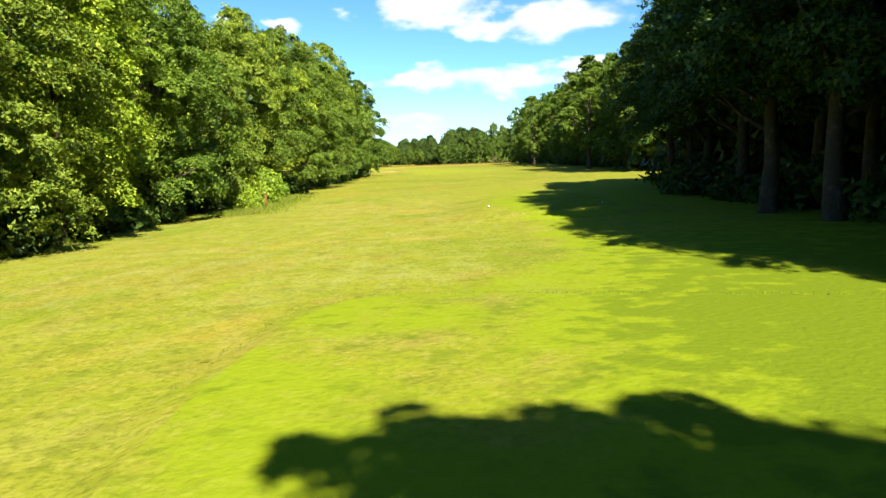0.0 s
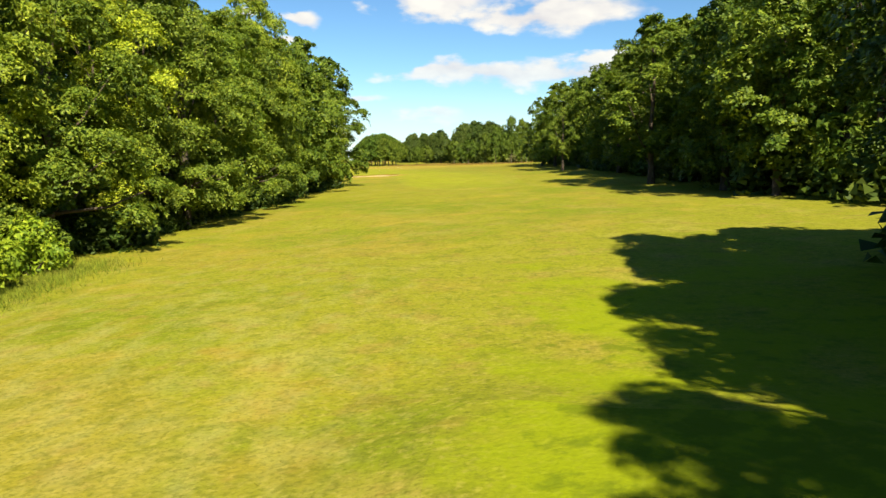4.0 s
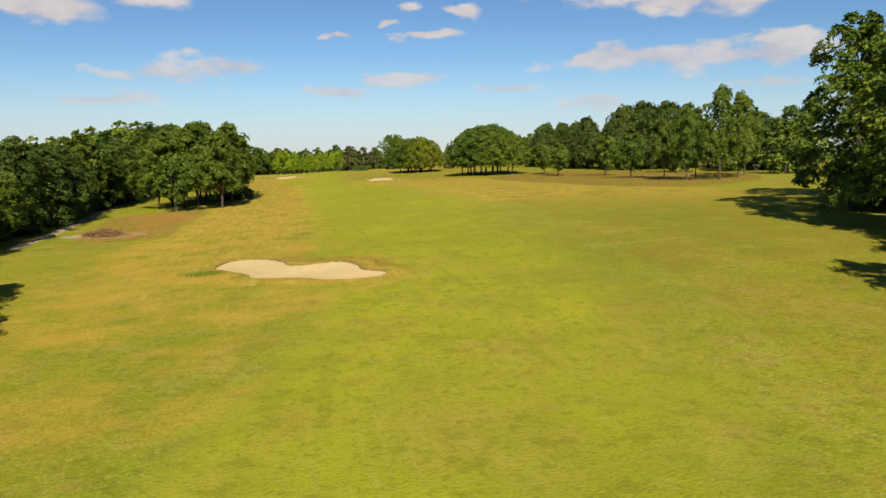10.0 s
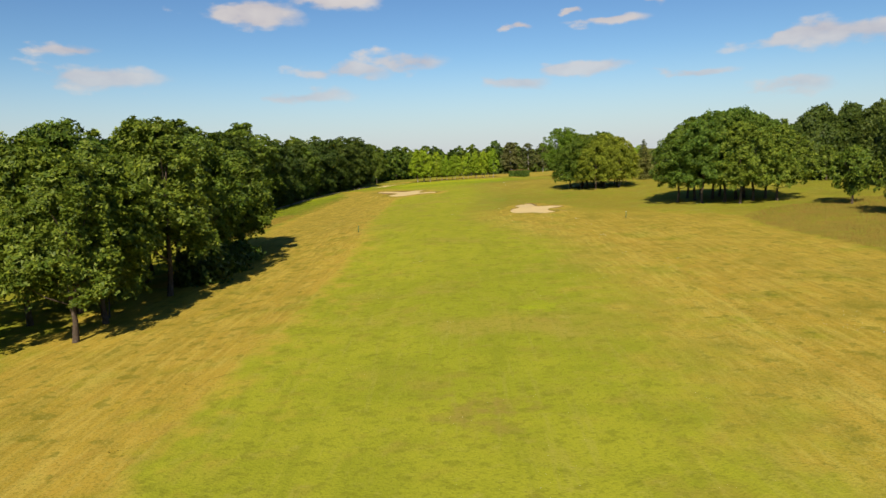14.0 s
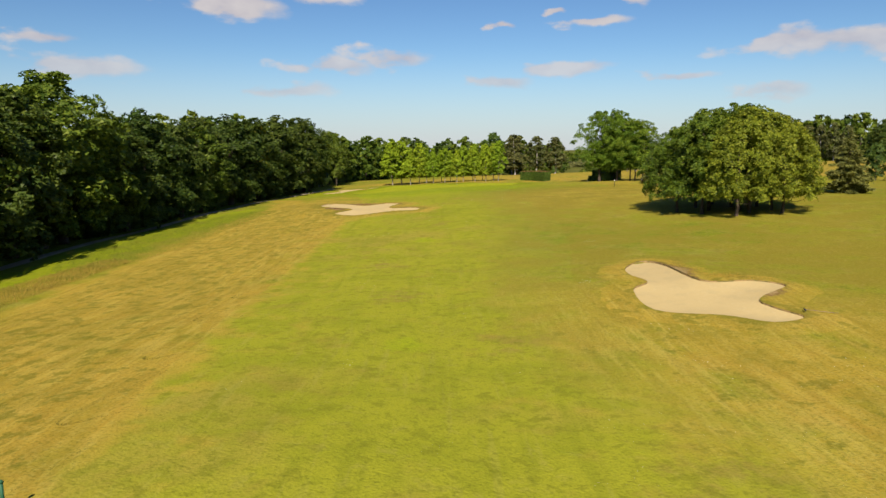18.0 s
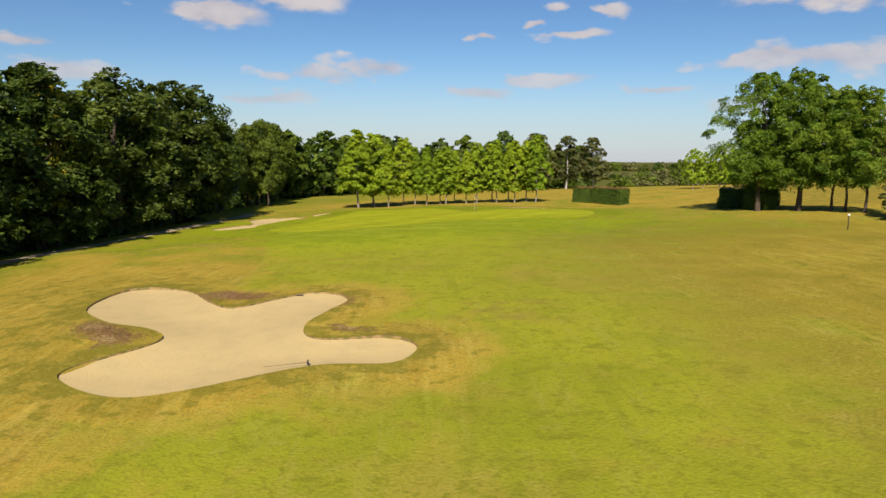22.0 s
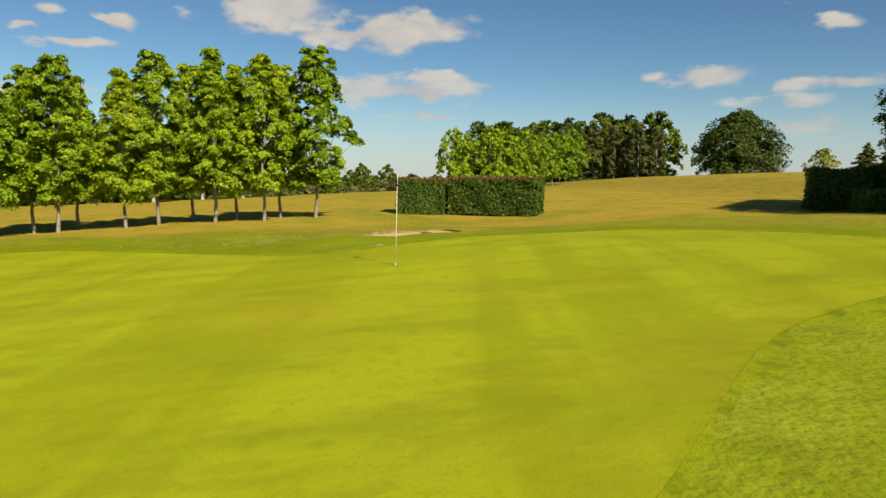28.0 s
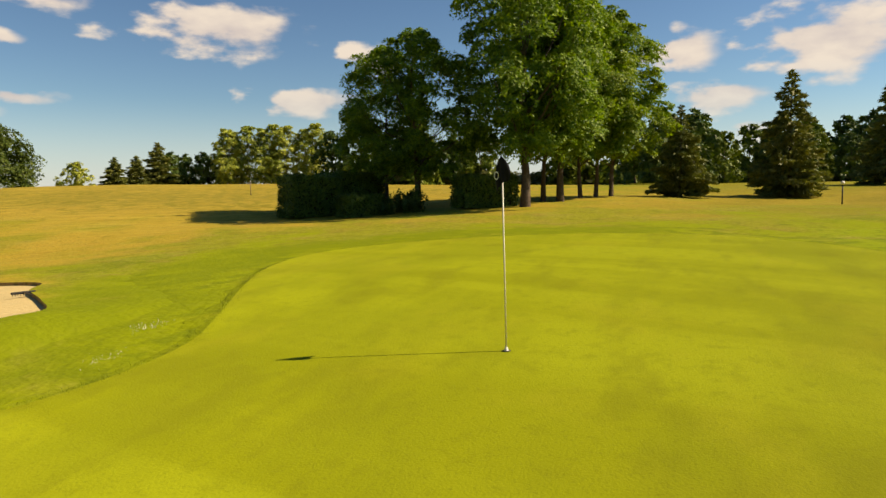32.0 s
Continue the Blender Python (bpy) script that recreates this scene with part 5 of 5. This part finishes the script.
# double row of plane trees behind the green
PLANES_FRONT = [(-150.3, 465, 13.0), (-149.2, 468.2, 12.4), (-146.8, 468.6, 10.6), (-145.7, 471.7, 11.6), (-141.3, 471.4, 9.8), (-138.7, 473.3, 9.8), (-135.7, 474.3, 9.2), (-134.1, 475, 10.2), (-131, 475.7, 10.6), (-128.3, 476.6, 10.4), (-125.1, 477.8, 11.2)]
PLANES_BACK = [(-149.8, 469, 10.4), (-144.6, 473.8, 10), (-140.3, 474.4, 9.4), (-138.6, 476.4, 9.2), (-132.5, 477.8, 10), (-130, 478.6, 10.2), (-127.3, 479.8, 10.4)]
for i, (_x, _y, _h) in enumerate(PLANES_FRONT + PLANES_BACK):
    plant("plane", _x, _y, _h * 0.95, 1.25 if i < 2 else 0.98, which=1 if i == 10 else i)
# far row of light trees, and the mixed wood with its birches behind it
for i in range(10):
    plant("youngplane", -106 + i * 2.45 + R1.uniform(-0.6, 0.6), 521 + i * 1.3 + R1.uniform(-1.5, 1.5), R1.uniform(6.2, 8.4), 0.8)
for i in range(11):
    scatter("beyond", "far", -76 + i * 4.2, 618 - i * 1.7 + R1.uniform(-4, 4), R1.uniform(16.5, 19))
for i in range(9):
    plant("greybirch", -72 + i * 4.2, 606 - i * 1.8 + R1.uniform(-2, 2), R1.uniform(12.5, 16))
plant("chestnut", -25.5, 577, 15.4, 1.1, text="broad dome-shaped dark green tree alone on the rise")
plant("willow", -7.5, 571, 7.4, 1.15, text="low pale willow bush on the rise")
for _x, _y, _h in ((4.9, 572, 9.5), (10, 570, 10), (15.6, 568, 13.5)):
    plant("farspruce", _x, _y, _h, 1.4)
for _x, _y, _h in ((19, 567, 11), (22, 565, 10.5), (25, 562, 11), (28, 559, 11)):
    scatter("beyond", "far", _x, _y, _h)
for i in range(8):
    plant("birch", 23.8 + i * 1.65, 554 - i * 2.6 + R1.uniform(-1.5, 1.5), R1.uniform(16, 18.5), 1.2)
for _x, _y, _h in ((-122, 806, 10), (-117, 802, 13), (-112, 804, 14), (-108, 800, 12), (-102, 803, 12)):
    plant("farspruce", _x, _y, _h, 1.2, text="dark conifer of a distant clump on the skyline")
for _x, _y, _h in ((-127, 802, 8), (-95, 800, 12), (-88, 802, 14)):
    scatter("beyond", "far", _x, _y, _h)
# hem of trees that closes the fields on the far side
for i in range(60):
    scatter("beyond", "farbush", -20 + i * 1.1 + R1.uniform(-4, 4), 500 - i * 2.6 + R1.uniform(-4, 4), R1.uniform(2.5, 4.5), 1.6)
for i in range(30):
    scatter("beyond", "far", -24 + i * 2.0 + R1.uniform(-3, 3), 500 - i * 4.5 + R1.uniform(-6, 6), R1.uniform(8, 12))
for i in range(16):
    scatter("beyond", "far", -28 + i * 1.0 + R1.uniform(-6, 6), 452 - i * 4.0, R1.uniform(6, 10))
# scrub and trees in the valley beyond
for _x, _y, _h in ((-118, 610, 8.5), (-108, 612, 8), (-98, 640, 9), (-60, 680, 12), (-52, 684, 14), (-44, 680, 13), (-36, 686, 13), (-28, 682, 16)):
    scatter("beyond", "far", _x, _y, _h, 0.9)
for i in range(150):
    scatter("beyond", "farbush", R1.uniform(-150, -50), R1.uniform(590, 760), R1.uniform(2.0, 4.0), R1.uniform(1, 2.2))
for i in range(60):
    scatter("beyond", "far", R1.uniform(-420, 160), R1.uniform(960, 1250), R1.uniform(8, 13), 1.3)
for i in range(110):
    scatter("beyond", "farbush", -760 + i * 10 + R1.uniform(-4, 4), 1480 + R1.uniform(-30, 30), R1.uniform(9, 13), 1.3)
for i in range(66):
    scatter("beyond", "farbush", -420 + i * 9 + R1.uniform(-3, 3), 900 + R1.uniform(-15, 15), R1.uniform(4.5, 7.5), 2.2)
# big trees by the green
for _x, _y, _h, _w, _k in ((-92.4, 462.2, 10.6, 1.1, 0), (-91.4, 464.6, 10.0, 1.05, 1), (-92.6, 455.7, 15.2, 0.95, 0), (-88.6, 455.2, 15.0, 0.95, 1), (-88.4, 454.2, 14.0, 0.85, 0), (-85.4, 453.4, 12.6, 1.0, 1), (-84.3, 452.4, 12.2, 1.05, 1), (-82.6, 451.5, 12.4, 1.12, 1)):
    plant("maple", _x, _y, _h, _w, which=_k)

heaped()


# ---- hedges ----
def make_hedge(x, y, turn, length, depth, height, seed, text, tips=True, leaf=M_LEAF_HEDGE):
    """A clipped hedge with its long side along its own x axis."""
    rng = np.random.default_rng(seed)
    root = tagged(new("hedge"), text, "hedge", "clipped hedges")
    root.matrix_basis = pose(x, y, zat(x, y), 0, 0, turn)
    bm = bmesh.new()
    bmesh.ops.create_cube(bm, size=1)
    for v in bm.verts:
        v.co = Vector((v.co.x * (length - 0.3), v.co.y * (depth - 0.3), (v.co.z + 0.5) * (height - 0.15)))
    bmesh.ops.bevel(bm, geom=bm.edges[:], offset=0.15, segments=2, affect="EDGES")
    # solid block behind the leaves, coloured as the unlit inside of the hedge
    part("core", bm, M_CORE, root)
    P, D = [], []
    for axis, sign, area in ((0, 1, depth * height), (0, -1, depth * height), (1, 1, length * height), (1, -1, length * height), (2, 1, length * depth)):
        n = int(area * 330)
        q = rng.uniform(-0.5, 0.5, (n, 3)) * (length, depth, height) + (0, 0, height / 2)
        q[:, axis] = (sign * (length, depth)[axis] / 2) if axis < 2 else height
        lump = 0.06 * np.sin(q[:, 0] * 3.1 + q[:, 2] * 2.3) + 0.05 * np.sin(q[:, 1] * 4.0 + q[:, 0] * 1.7)
        d = np.zeros((n, 3))
        d[:, axis] = sign
        q = q + d * (lump + rng.normal(-0.03, 0.05, n))[:, None]
        q[:, 2] = np.clip(q[:, 2], 0.05, None)
        P.append(q), D.append(d)
    V, F = leaves(rng, np.concatenate(P), np.concatenate(D), 0.135, 0.7)
    under(mesh_of("foliage", V, F, leaf), root)
    if tips:
        n = int(length * depth * 320)
        q = rng.uniform(-0.5, 0.5, (n, 3)) * (length, depth, 0) + (0, 0, height)
        q[:, 2] += np.abs(rng.normal(0.03, 0.09, n))
        V, F = leaves(rng, q, np.tile((0.3, 0, 0.6), (n, 1)), 0.16, 0.5)
        tagged(under(mesh_of("shoot_layer", V, F, M_LEAF_TIP), root), "reddish young shoots on the clipped top")
    return root


make_hedge(-113.3, 477.6, -36, 6.0, 2.0, 2.3, 1, "clipped dark green hedge block with reddish top shoots")
make_hedge(-117.8, 480.0, -20, 3.2, 2.0, 2.2, 2, "shorter clipped hedge block beside a gap in the hedge")
make_hedge(-95.5, 467.7, -30, 3.2, 1.8, 2.3, 3, "clipped shaded hedge block under the big trees", False)
make_hedge(-92.2, 466.4, -30, 3.6, 1.8, 2.25, 4, "shaded hedge block behind the clipped hedge", False)
make_hedge(-96.0, 464.4, -30, 2.4, 1.2, 1.2, 5, "low hedge block in front of the taller ones", False)
make_hedge(-92.4, 458.1, -47, 3.5, 1.6, 1.8, 6, "dark hedge block in front of the thick trunks", False)
for _x, _y, _h in ((-95.2, 463.0, 1.2), (-94.4, 461.7, 1.6), (-94.0, 462.6, 1.4)):
    plant("bush", _x, _y, _h, 0.6, text="small bush between the hedge blocks")


# ---- golf furniture ----
def cyl(r0, r1, h, sides=14, z=0.0, bm=None):
    bm = bm or bmesh.new()
    bmesh.ops.create_cone(bm, cap_ends=True, segments=sides, radius1=r0, radius2=r1, depth=h, matrix=Matrix.Translation((0, 0, z + h / 2)))
    return bm


def box(sx, sy, sz, bevel=0.01, at=(0, 0, 0)):
    bm = bmesh.new()
    bmesh.ops.create_cube(bm, size=1, matrix=Matrix.Translation(at) @ Matrix.Diagonal((sx, sy, sz, 1)))
    if bevel:
        bmesh.ops.bevel(bm, geom=bm.edges[:], offset=bevel, segments=2, affect="EDGES")
    return bm


def make_flag(x, y, turn):
    root = tagged(new("flagstick"), "thin pale flagstick with a drooping black flag in the cup", "flagstick")
    root.matrix_basis = pose(x, y, zat(x, y) + 0.05, 1.0, 1.2, turn)
    part("pole", cyl(0.011, 0.008, 2.27, 10), M_POLE, root, smooth=True)
    part("ferrule", cyl(0.03, 0.014, 0.05, 12, 0.0), M_WHITE, root, "white base ring in the hole")
    bm = bmesh.new()
    n, m = 16, 8
    rows = []
    for i in range(n + 1):       # the limp cloth folds round the pole, narrow at the top and loose below
        u = 2 * i / n - 1
        rows.append([bm.verts.new((u * (0.016 + 0.085 * math.sin(2.2 * v / m) ** 0.8), 0.024 + 0.022 * math.sin(u * 8 + v * 0.4) * v / m - 0.05 * u * u * v / m, 2.29 - (0.33 + 0.07 * u) * v / m - 0.02 * u * u)) for v in range(m + 1)])
    for i in range(n):
        for v in range(m):
            bm.faces.new((rows[i][v], rows[i + 1][v], rows[i + 1][v + 1], rows[i][v + 1]))
    cloth = part("flag", bm, M_FLAG, root, "limp black flag cloth with a pale round emblem", True)
    bm = bmesh.new()
    bmesh.ops.create_circle(bm, cap_ends=False, segments=20, radius=0.05)
    inner = bmesh.ops.extrude_edge_only(bm, edges=bm.edges[:])
    for v in inner["geom"]:
        if isinstance(v, bmesh.types.BMVert):
            v.co *= 0.72
    for v in bm.verts:
        v.co.x *= 0.6
    bmesh.ops.transform(bm, matrix=pose(0.05, 0.062, 2.06, 90, 0, 0), verts=bm.verts)
    part("emblem", bm, M_WHITE, cloth)
    bm = bmesh.new()
    bmesh.ops.create_circle(bm, cap_ends=True, segments=24, radius=0.054, matrix=Matrix.Translation((0, 0, 0.006)))
    part("cup", bm, M_RUBBER, root)


make_flag(-124.25, 450.035, 80)


def make_rake(x, y, turn, lift=0.12):
    root = tagged(new("bunker_rake"), "dark plastic rake with a pale handle lying at the sand's edge", "rake", "bunker rakes")
    root.matrix_basis = pose(x, y, zat(x, y) + lift, 0, 4, turn)
    bm = cyl(0.014, 0.012, 1.5, 8)
    bmesh.ops.transform(bm, matrix=pose(0, 0, 0.03, 0, 90, 0), verts=bm.verts)
    part("handle", bm, M_WOOD, root, smooth=True)
    part("head", box(0.06, 0.46, 0.045, 0.01, (0, 0, 0.03)), M_RUBBER, root)
    for i in range(9):
        part("tine", box(0.012, 0.014, 0.05, 0, (0, -0.2 + i * 0.05, -0.005)), M_RUBBER, root)


for _r in ((-11.6, 202.6, 30, 0.16), (-112.7, 398.6, 123, -0.05), (-105.4, 389.2, 215, 0.03), (-121.4, 460.5, 250, 0.03), (-53.6, 341.0, 10, 0.16)):
    make_rake(*_r)


def make_marker(x, y):
    root = tagged(new("tee_marker"), "small pale tee marker on the mown tee", "tee marker", "tee markers")
    root.matrix_basis = pose(x, y, zat(x, y) + 0.30, 0, 0, 20)
    bm = bmesh.new()
    bmesh.ops.create_uvsphere(bm, u_segments=12, v_segments=8, radius=0.05, matrix=Matrix.Translation((0, 0, 0.045)))
    part("ball", bm, M_WHITE, root, smooth=True)
    part("spike", cyl(0.012, 0.012, 0.10, 8, -0.08), M_RUBBER, root)


for _m in ((2.6, 40.0), (9.0, 39.6)):
    make_marker(*_m)


def make_post(x, y, h, r, body, cap, text, category, head=0.0):
    root = tagged(new("marker_post"), text, category, "marker posts")
    root.matrix_basis = pose(x, y, zat(x, y), 0, 0, 10)
    part("post", cyl(r, r * 0.85, h, 12, -0.1), body, root, smooth=True)
    part("cap", cyl(r * 1.3, r * 0.7, 0.06, 12, h - 0.1), cap, root, smooth=True)
    if head:
        bm = bmesh.new()
        bmesh.ops.create_uvsphere(bm, u_segments=14, v_segments=10, radius=head, matrix=Matrix.Translation((0, 0, h + head * 0.6)))
        part("globe", bm, M_WHITE, root, "white round top", True)


make_post(-70.9, 312.2, 0.95, 0.05, M_GREENPOST, M_GREENPOST, "short green distance post at the fairway's edge", "post")
make_post(-41.2, 333.4, 0.95, 0.05, M_GREENPOST, M_WHITE, "short green distance post with a pale top on dry rough", "post")
make_post(-85.2, 438, 1.2, 0.045, M_RUBBER, M_RUBBER, "dark post with a white globe on dry grass", "post", 0.11)
make_post(-14.9, 59.8, 1.3, 0.10, M_RED, M_RED, "short reddish-brown wooden post among the weeds", "post")
make_post(-76, 484, 1.3, 0.04, M_WOOD, M_WHITE, "slim pale marker post on the far rough", "post")


def make_pile(x, y):
    """A heap of cut branches on bare sandy earth."""
    rng = np.random.default_rng(77)
    loop = smooth_loop([(x - 5.5, y + 2.2), (x - 2, y + 3.0), (x + 2.5, y + 2.6), (x + 4.8, y + 0.4), (x + 2, y - 1.8), (x - 2.5, y - 2.0), (x - 6, y - 0.4)], 5)
    turf_pad("bare_earth", loop, 0.05, M_PATH, 0.7, "patch of bare sandy earth in the rough", "bare earth", 0.5)
    root = tagged(new("brush_pile"), "low heap of dead brown cut branches on bare earth", "brush pile")
    root.matrix_basis = pose(x, y, zat(x, y) + 0.03)
    for i in range(170):
        a, r = rng.uniform(0, 6.28), rng.uniform(0, 1) ** 0.7
        c = Vector((2.9 * r * math.cos(a), 1.6 * r * math.sin(a), 0.08 + 0.85 * (1 - r) * rng.uniform(0.3, 1)))
        d = Vector((rng.normal(), rng.normal(), rng.normal() * 0.25)).normalized() * rng.uniform(0.5, 1.2)
        V, F = tube([c - d, c + Vector((0, 0, 0.08)), c + d], [0.035, 0.028, 0.01], 5)
        V = [(v.x, v.y, max(v.z, 0.02)) for v in V]
        under(mesh_of("branch", V, F, M_BRUSH, True), root)


make_pile(-52.2, 225)


# ---- grass that stands up ----
def tufts(name, text, region, count, size, material, seed, slim=0.10, lean=0.35):
    """Upright blades scattered where region(x, y) gives points."""
    rng = np.random.default_rng(seed)
    x, y = region(rng, count)
    keep = np.ones(count, bool)
    for loop in BUNKERS.values():
        keep &= distance(loop, x, y) > 0.08
    x, y = x[keep], y[keep]
    count = len(x)
    z = land(x, y)
    h = size * rng.uniform(0.5, 1.3, count)
    a = rng.uniform(0, 6.28, count)
    dx, dy = np.cos(a) * slim * size, np.sin(a) * slim * size
    tx, ty = rng.normal(0, lean, count) * h, rng.normal(0, lean, count) * h
    V = np.stack([np.stack([x - dx, y - dy, z - 0.02], -1), np.stack([x + dx, y + dy, z - 0.02], -1), np.stack([x + tx, y + ty, z + h], -1)], 1).reshape(-1, 3)
    tagged(mesh_of(name, V, np.arange(count * 3).reshape(-1, 3), material), text, "grass", kind="stuff")


M_BLADE_DRY = mat("dry_blades", (0.36, 0.26, 0.045), 1.0, [((0.17, 0.17, 0.03), 0.5, 0.45, 0.65, 0.6)], island=0.3, leaf=0.2)
M_BLADE_RUST = mat("rust_blades", (0.27, 0.17, 0.04), 1.0, [((0.16, 0.15, 0.03), 0.3, 0.45, 0.65, 0.6)], island=0.3, leaf=0.1)
M_BLADE_RED = mat("red_fescue_blades", (0.38, 0.225, 0.055), 1.0, [((0.27, 0.25, 0.05), 0.16, 0.45, 0.60, 0.8), ((0.17, 0.17, 0.03), 0.5, 0.50, 0.68, 0.6)], island=0.3, leaf=0.15)
M_BLADE_DARK = mat("dark_blades", (0.13, 0.12, 0.02), 1.0, island=0.3)
M_BLADE_GREEN = mat("green_blades", (0.17, 0.21, 0.02), 1.0, [((0.22, 0.20, 0.04), 0.4, 0.45, 0.65, 0.6)], island=0.3, leaf=0.2)


def around(cx, cy, sx, sy):
    return lambda rng, n: (cx + rng.normal(0, sx, n), cy + rng.normal(0, sy, n))


def beside(line, spread):
    def region(rng, n):
        L = np.array(line, float)
        s = np.concatenate([[0], np.cumsum(np.hypot(*np.diff(L, axis=0).T))])
        q = rng.uniform(0, s[-1], n)
        return np.interp(q, s, L[:, 0]) + rng.normal(0, spread, n), np.interp(q, s, L[:, 1]) + rng.normal(0, spread, n)
    return region


def within(loop):
    def region(rng, n):
        lo, hi = loop.min(0), loop.max(0)
        x, y = rng.uniform(lo[0], hi[0], n * 4), rng.uniform(lo[1], hi[1], n * 4)
        k = np.nonzero(distance(loop, x, y) < 0)[0]
        k = k[np.arange(n) % len(k)]
        return x[k] + rng.normal(0, 0.15, n), y[k] + rng.normal(0, 0.15, n)
    return region


def fairway_edge(rng, n):
    y = rng.uniform(222, 398, n)
    return np.interp(y, FAIR_L[:, 0], FAIR_L[:, 1]) + 0.2 * np.sin(y * 0.11) + 0.08 * np.sin(y * 0.37) + rng.normal(0, 0.05, n), y + 2.5 * np.sin(y * 0.9)


tufts("tall_grass", "tall rust-coloured fescue beside the dry rough", within(FESCUE["left"]), 36000, 0.32, M_BLADE_RED, 1, 0.03, 0.5)
tufts("tall_grass", "tall dry grass between the track and the mown rough", within(FESCUE["track"]), 26000, 0.28, M_BLADE_DRY, 2, 0.03, 0.5)
tufts("tall_grass", "uncut green grass between the track and the dry rough", within(FESCUE["green"]), 24000, 0.26, M_BLADE_GREEN, 5, 0.03, 0.5)
tufts("tall_grass", "uncut tan fescue round the young park trees", within(FESCUE["right"]), 60000, 0.34, M_BLADE_RUST, 4, 0.03, 0.5)
tufts("grass_fringe", "dark cut edge between the fairway and the dry rough", fairway_edge, 15000, 0.06, M_BLADE_DARK, 31, 0.08)
def daisies(rng, n):
    a = rng.choice([(-129.5, 461.5, 2.6, 1.2), (-127.6, 459.9, 1.2, 0.5), (-125.3, 454.9, 0.22, 0.12), (-123.9, 455.4, 0.18, 0.12)], n, p=[0.45, 0.15, 0.2, 0.2])
    return a[:, 0] + rng.normal(0, 1, n) * a[:, 2], a[:, 1] + rng.normal(0, 1, n) * a[:, 3]


tufts("daisies", "small white daisies scattered in the grass behind the green", daisies, 420, 0.028, M_WHITE, 9, 0.5)
def daisy_patches(rng, n):
    t = rng.uniform(0, 1, 150)
    cx = np.interp(t, [0, 0.3, 0.6, 0.8, 1], [-14, -40, -76, -100, -112]) + rng.normal(0, 8, 150)
    cy = np.interp(t, [0, 0.3, 0.6, 0.8, 1], [235, 300, 348, 392, 426]) + rng.normal(0, 4, 150)
    k = rng.integers(0, 150, n)
    r = rng.uniform(0.2, 1.1, 150)[k]
    return cx[k] + rng.normal(0, 1, n) * r, cy[k] + rng.normal(0, 1, n) * r


tufts("daisies", "tiny white daisies scattered over the mown grass", daisy_patches, 4200, 0.03, M_WHITE, 12, 0.5)
tufts("dead_grass", "loose brown dead grass on the lip of the big bunker", around(-115.6, 397.3, 1.1, 0.6), 2600, 0.13, M_BRUSH, 13, 0.10, 0.8)
tufts("dead_grass", "loose brown dead grass in the notch of the big bunker", around(-115.4, 389.5, 1.1, 0.4), 2000, 0.12, M_BRUSH, 14, 0.10, 0.8)
tufts("grass_fringe", "longer grass on the front lip of the tee", beside([(-3.3, 9), (-2.7, 13.4), (-1.6, 14.9), (0.4, 14.7), (2.4, 13.9), (5.8, 12.3), (8.6, 10.9)], 0.3), 5000, 0.085, M_BLADE_GREEN, 11, 0.08)
tufts("tall_grass", "longer browned grass on the back lip of the bunker", beside([(-20.6, 206.4), (-18, 204.2), (-15, 205.0), (-12, 203.6), (-10.4, 201.4)], 0.55), 5000, 0.17, M_BLADE_DRY, 21, 0.07)
tufts("weeds", "dark green weeds at the end of the bunker", around(-23.3, 199.6, 0.75, 0.5), 1500, 0.18, M_BLADE_GREEN, 22, 0.12)
tufts("tall_grass", "longer dry grass on the lip of the notched bunker", beside([(-62.0, 353.6), (-59.6, 348.6), (-57.6, 348.3), (-54.2, 347.2)], 0.5), 3000, 0.16, M_BLADE_DRY, 23, 0.07)
tufts("grass_fringe", "dark cut edge of the longer grass round the green", beside([tuple(p) for p in GREEN] + [tuple(GREEN[0])], 0.07), 26000, 0.065, M_BLADE_GREEN, 24, 0.07)
tufts("weeds", "green weeds in front of the wood", beside([(-14.5, 50), (-15.5, 62), (-15.5, 74)], 1.1), 12000, 0.3, M_BLADE_GREEN, 3, 0.06, 0.5)
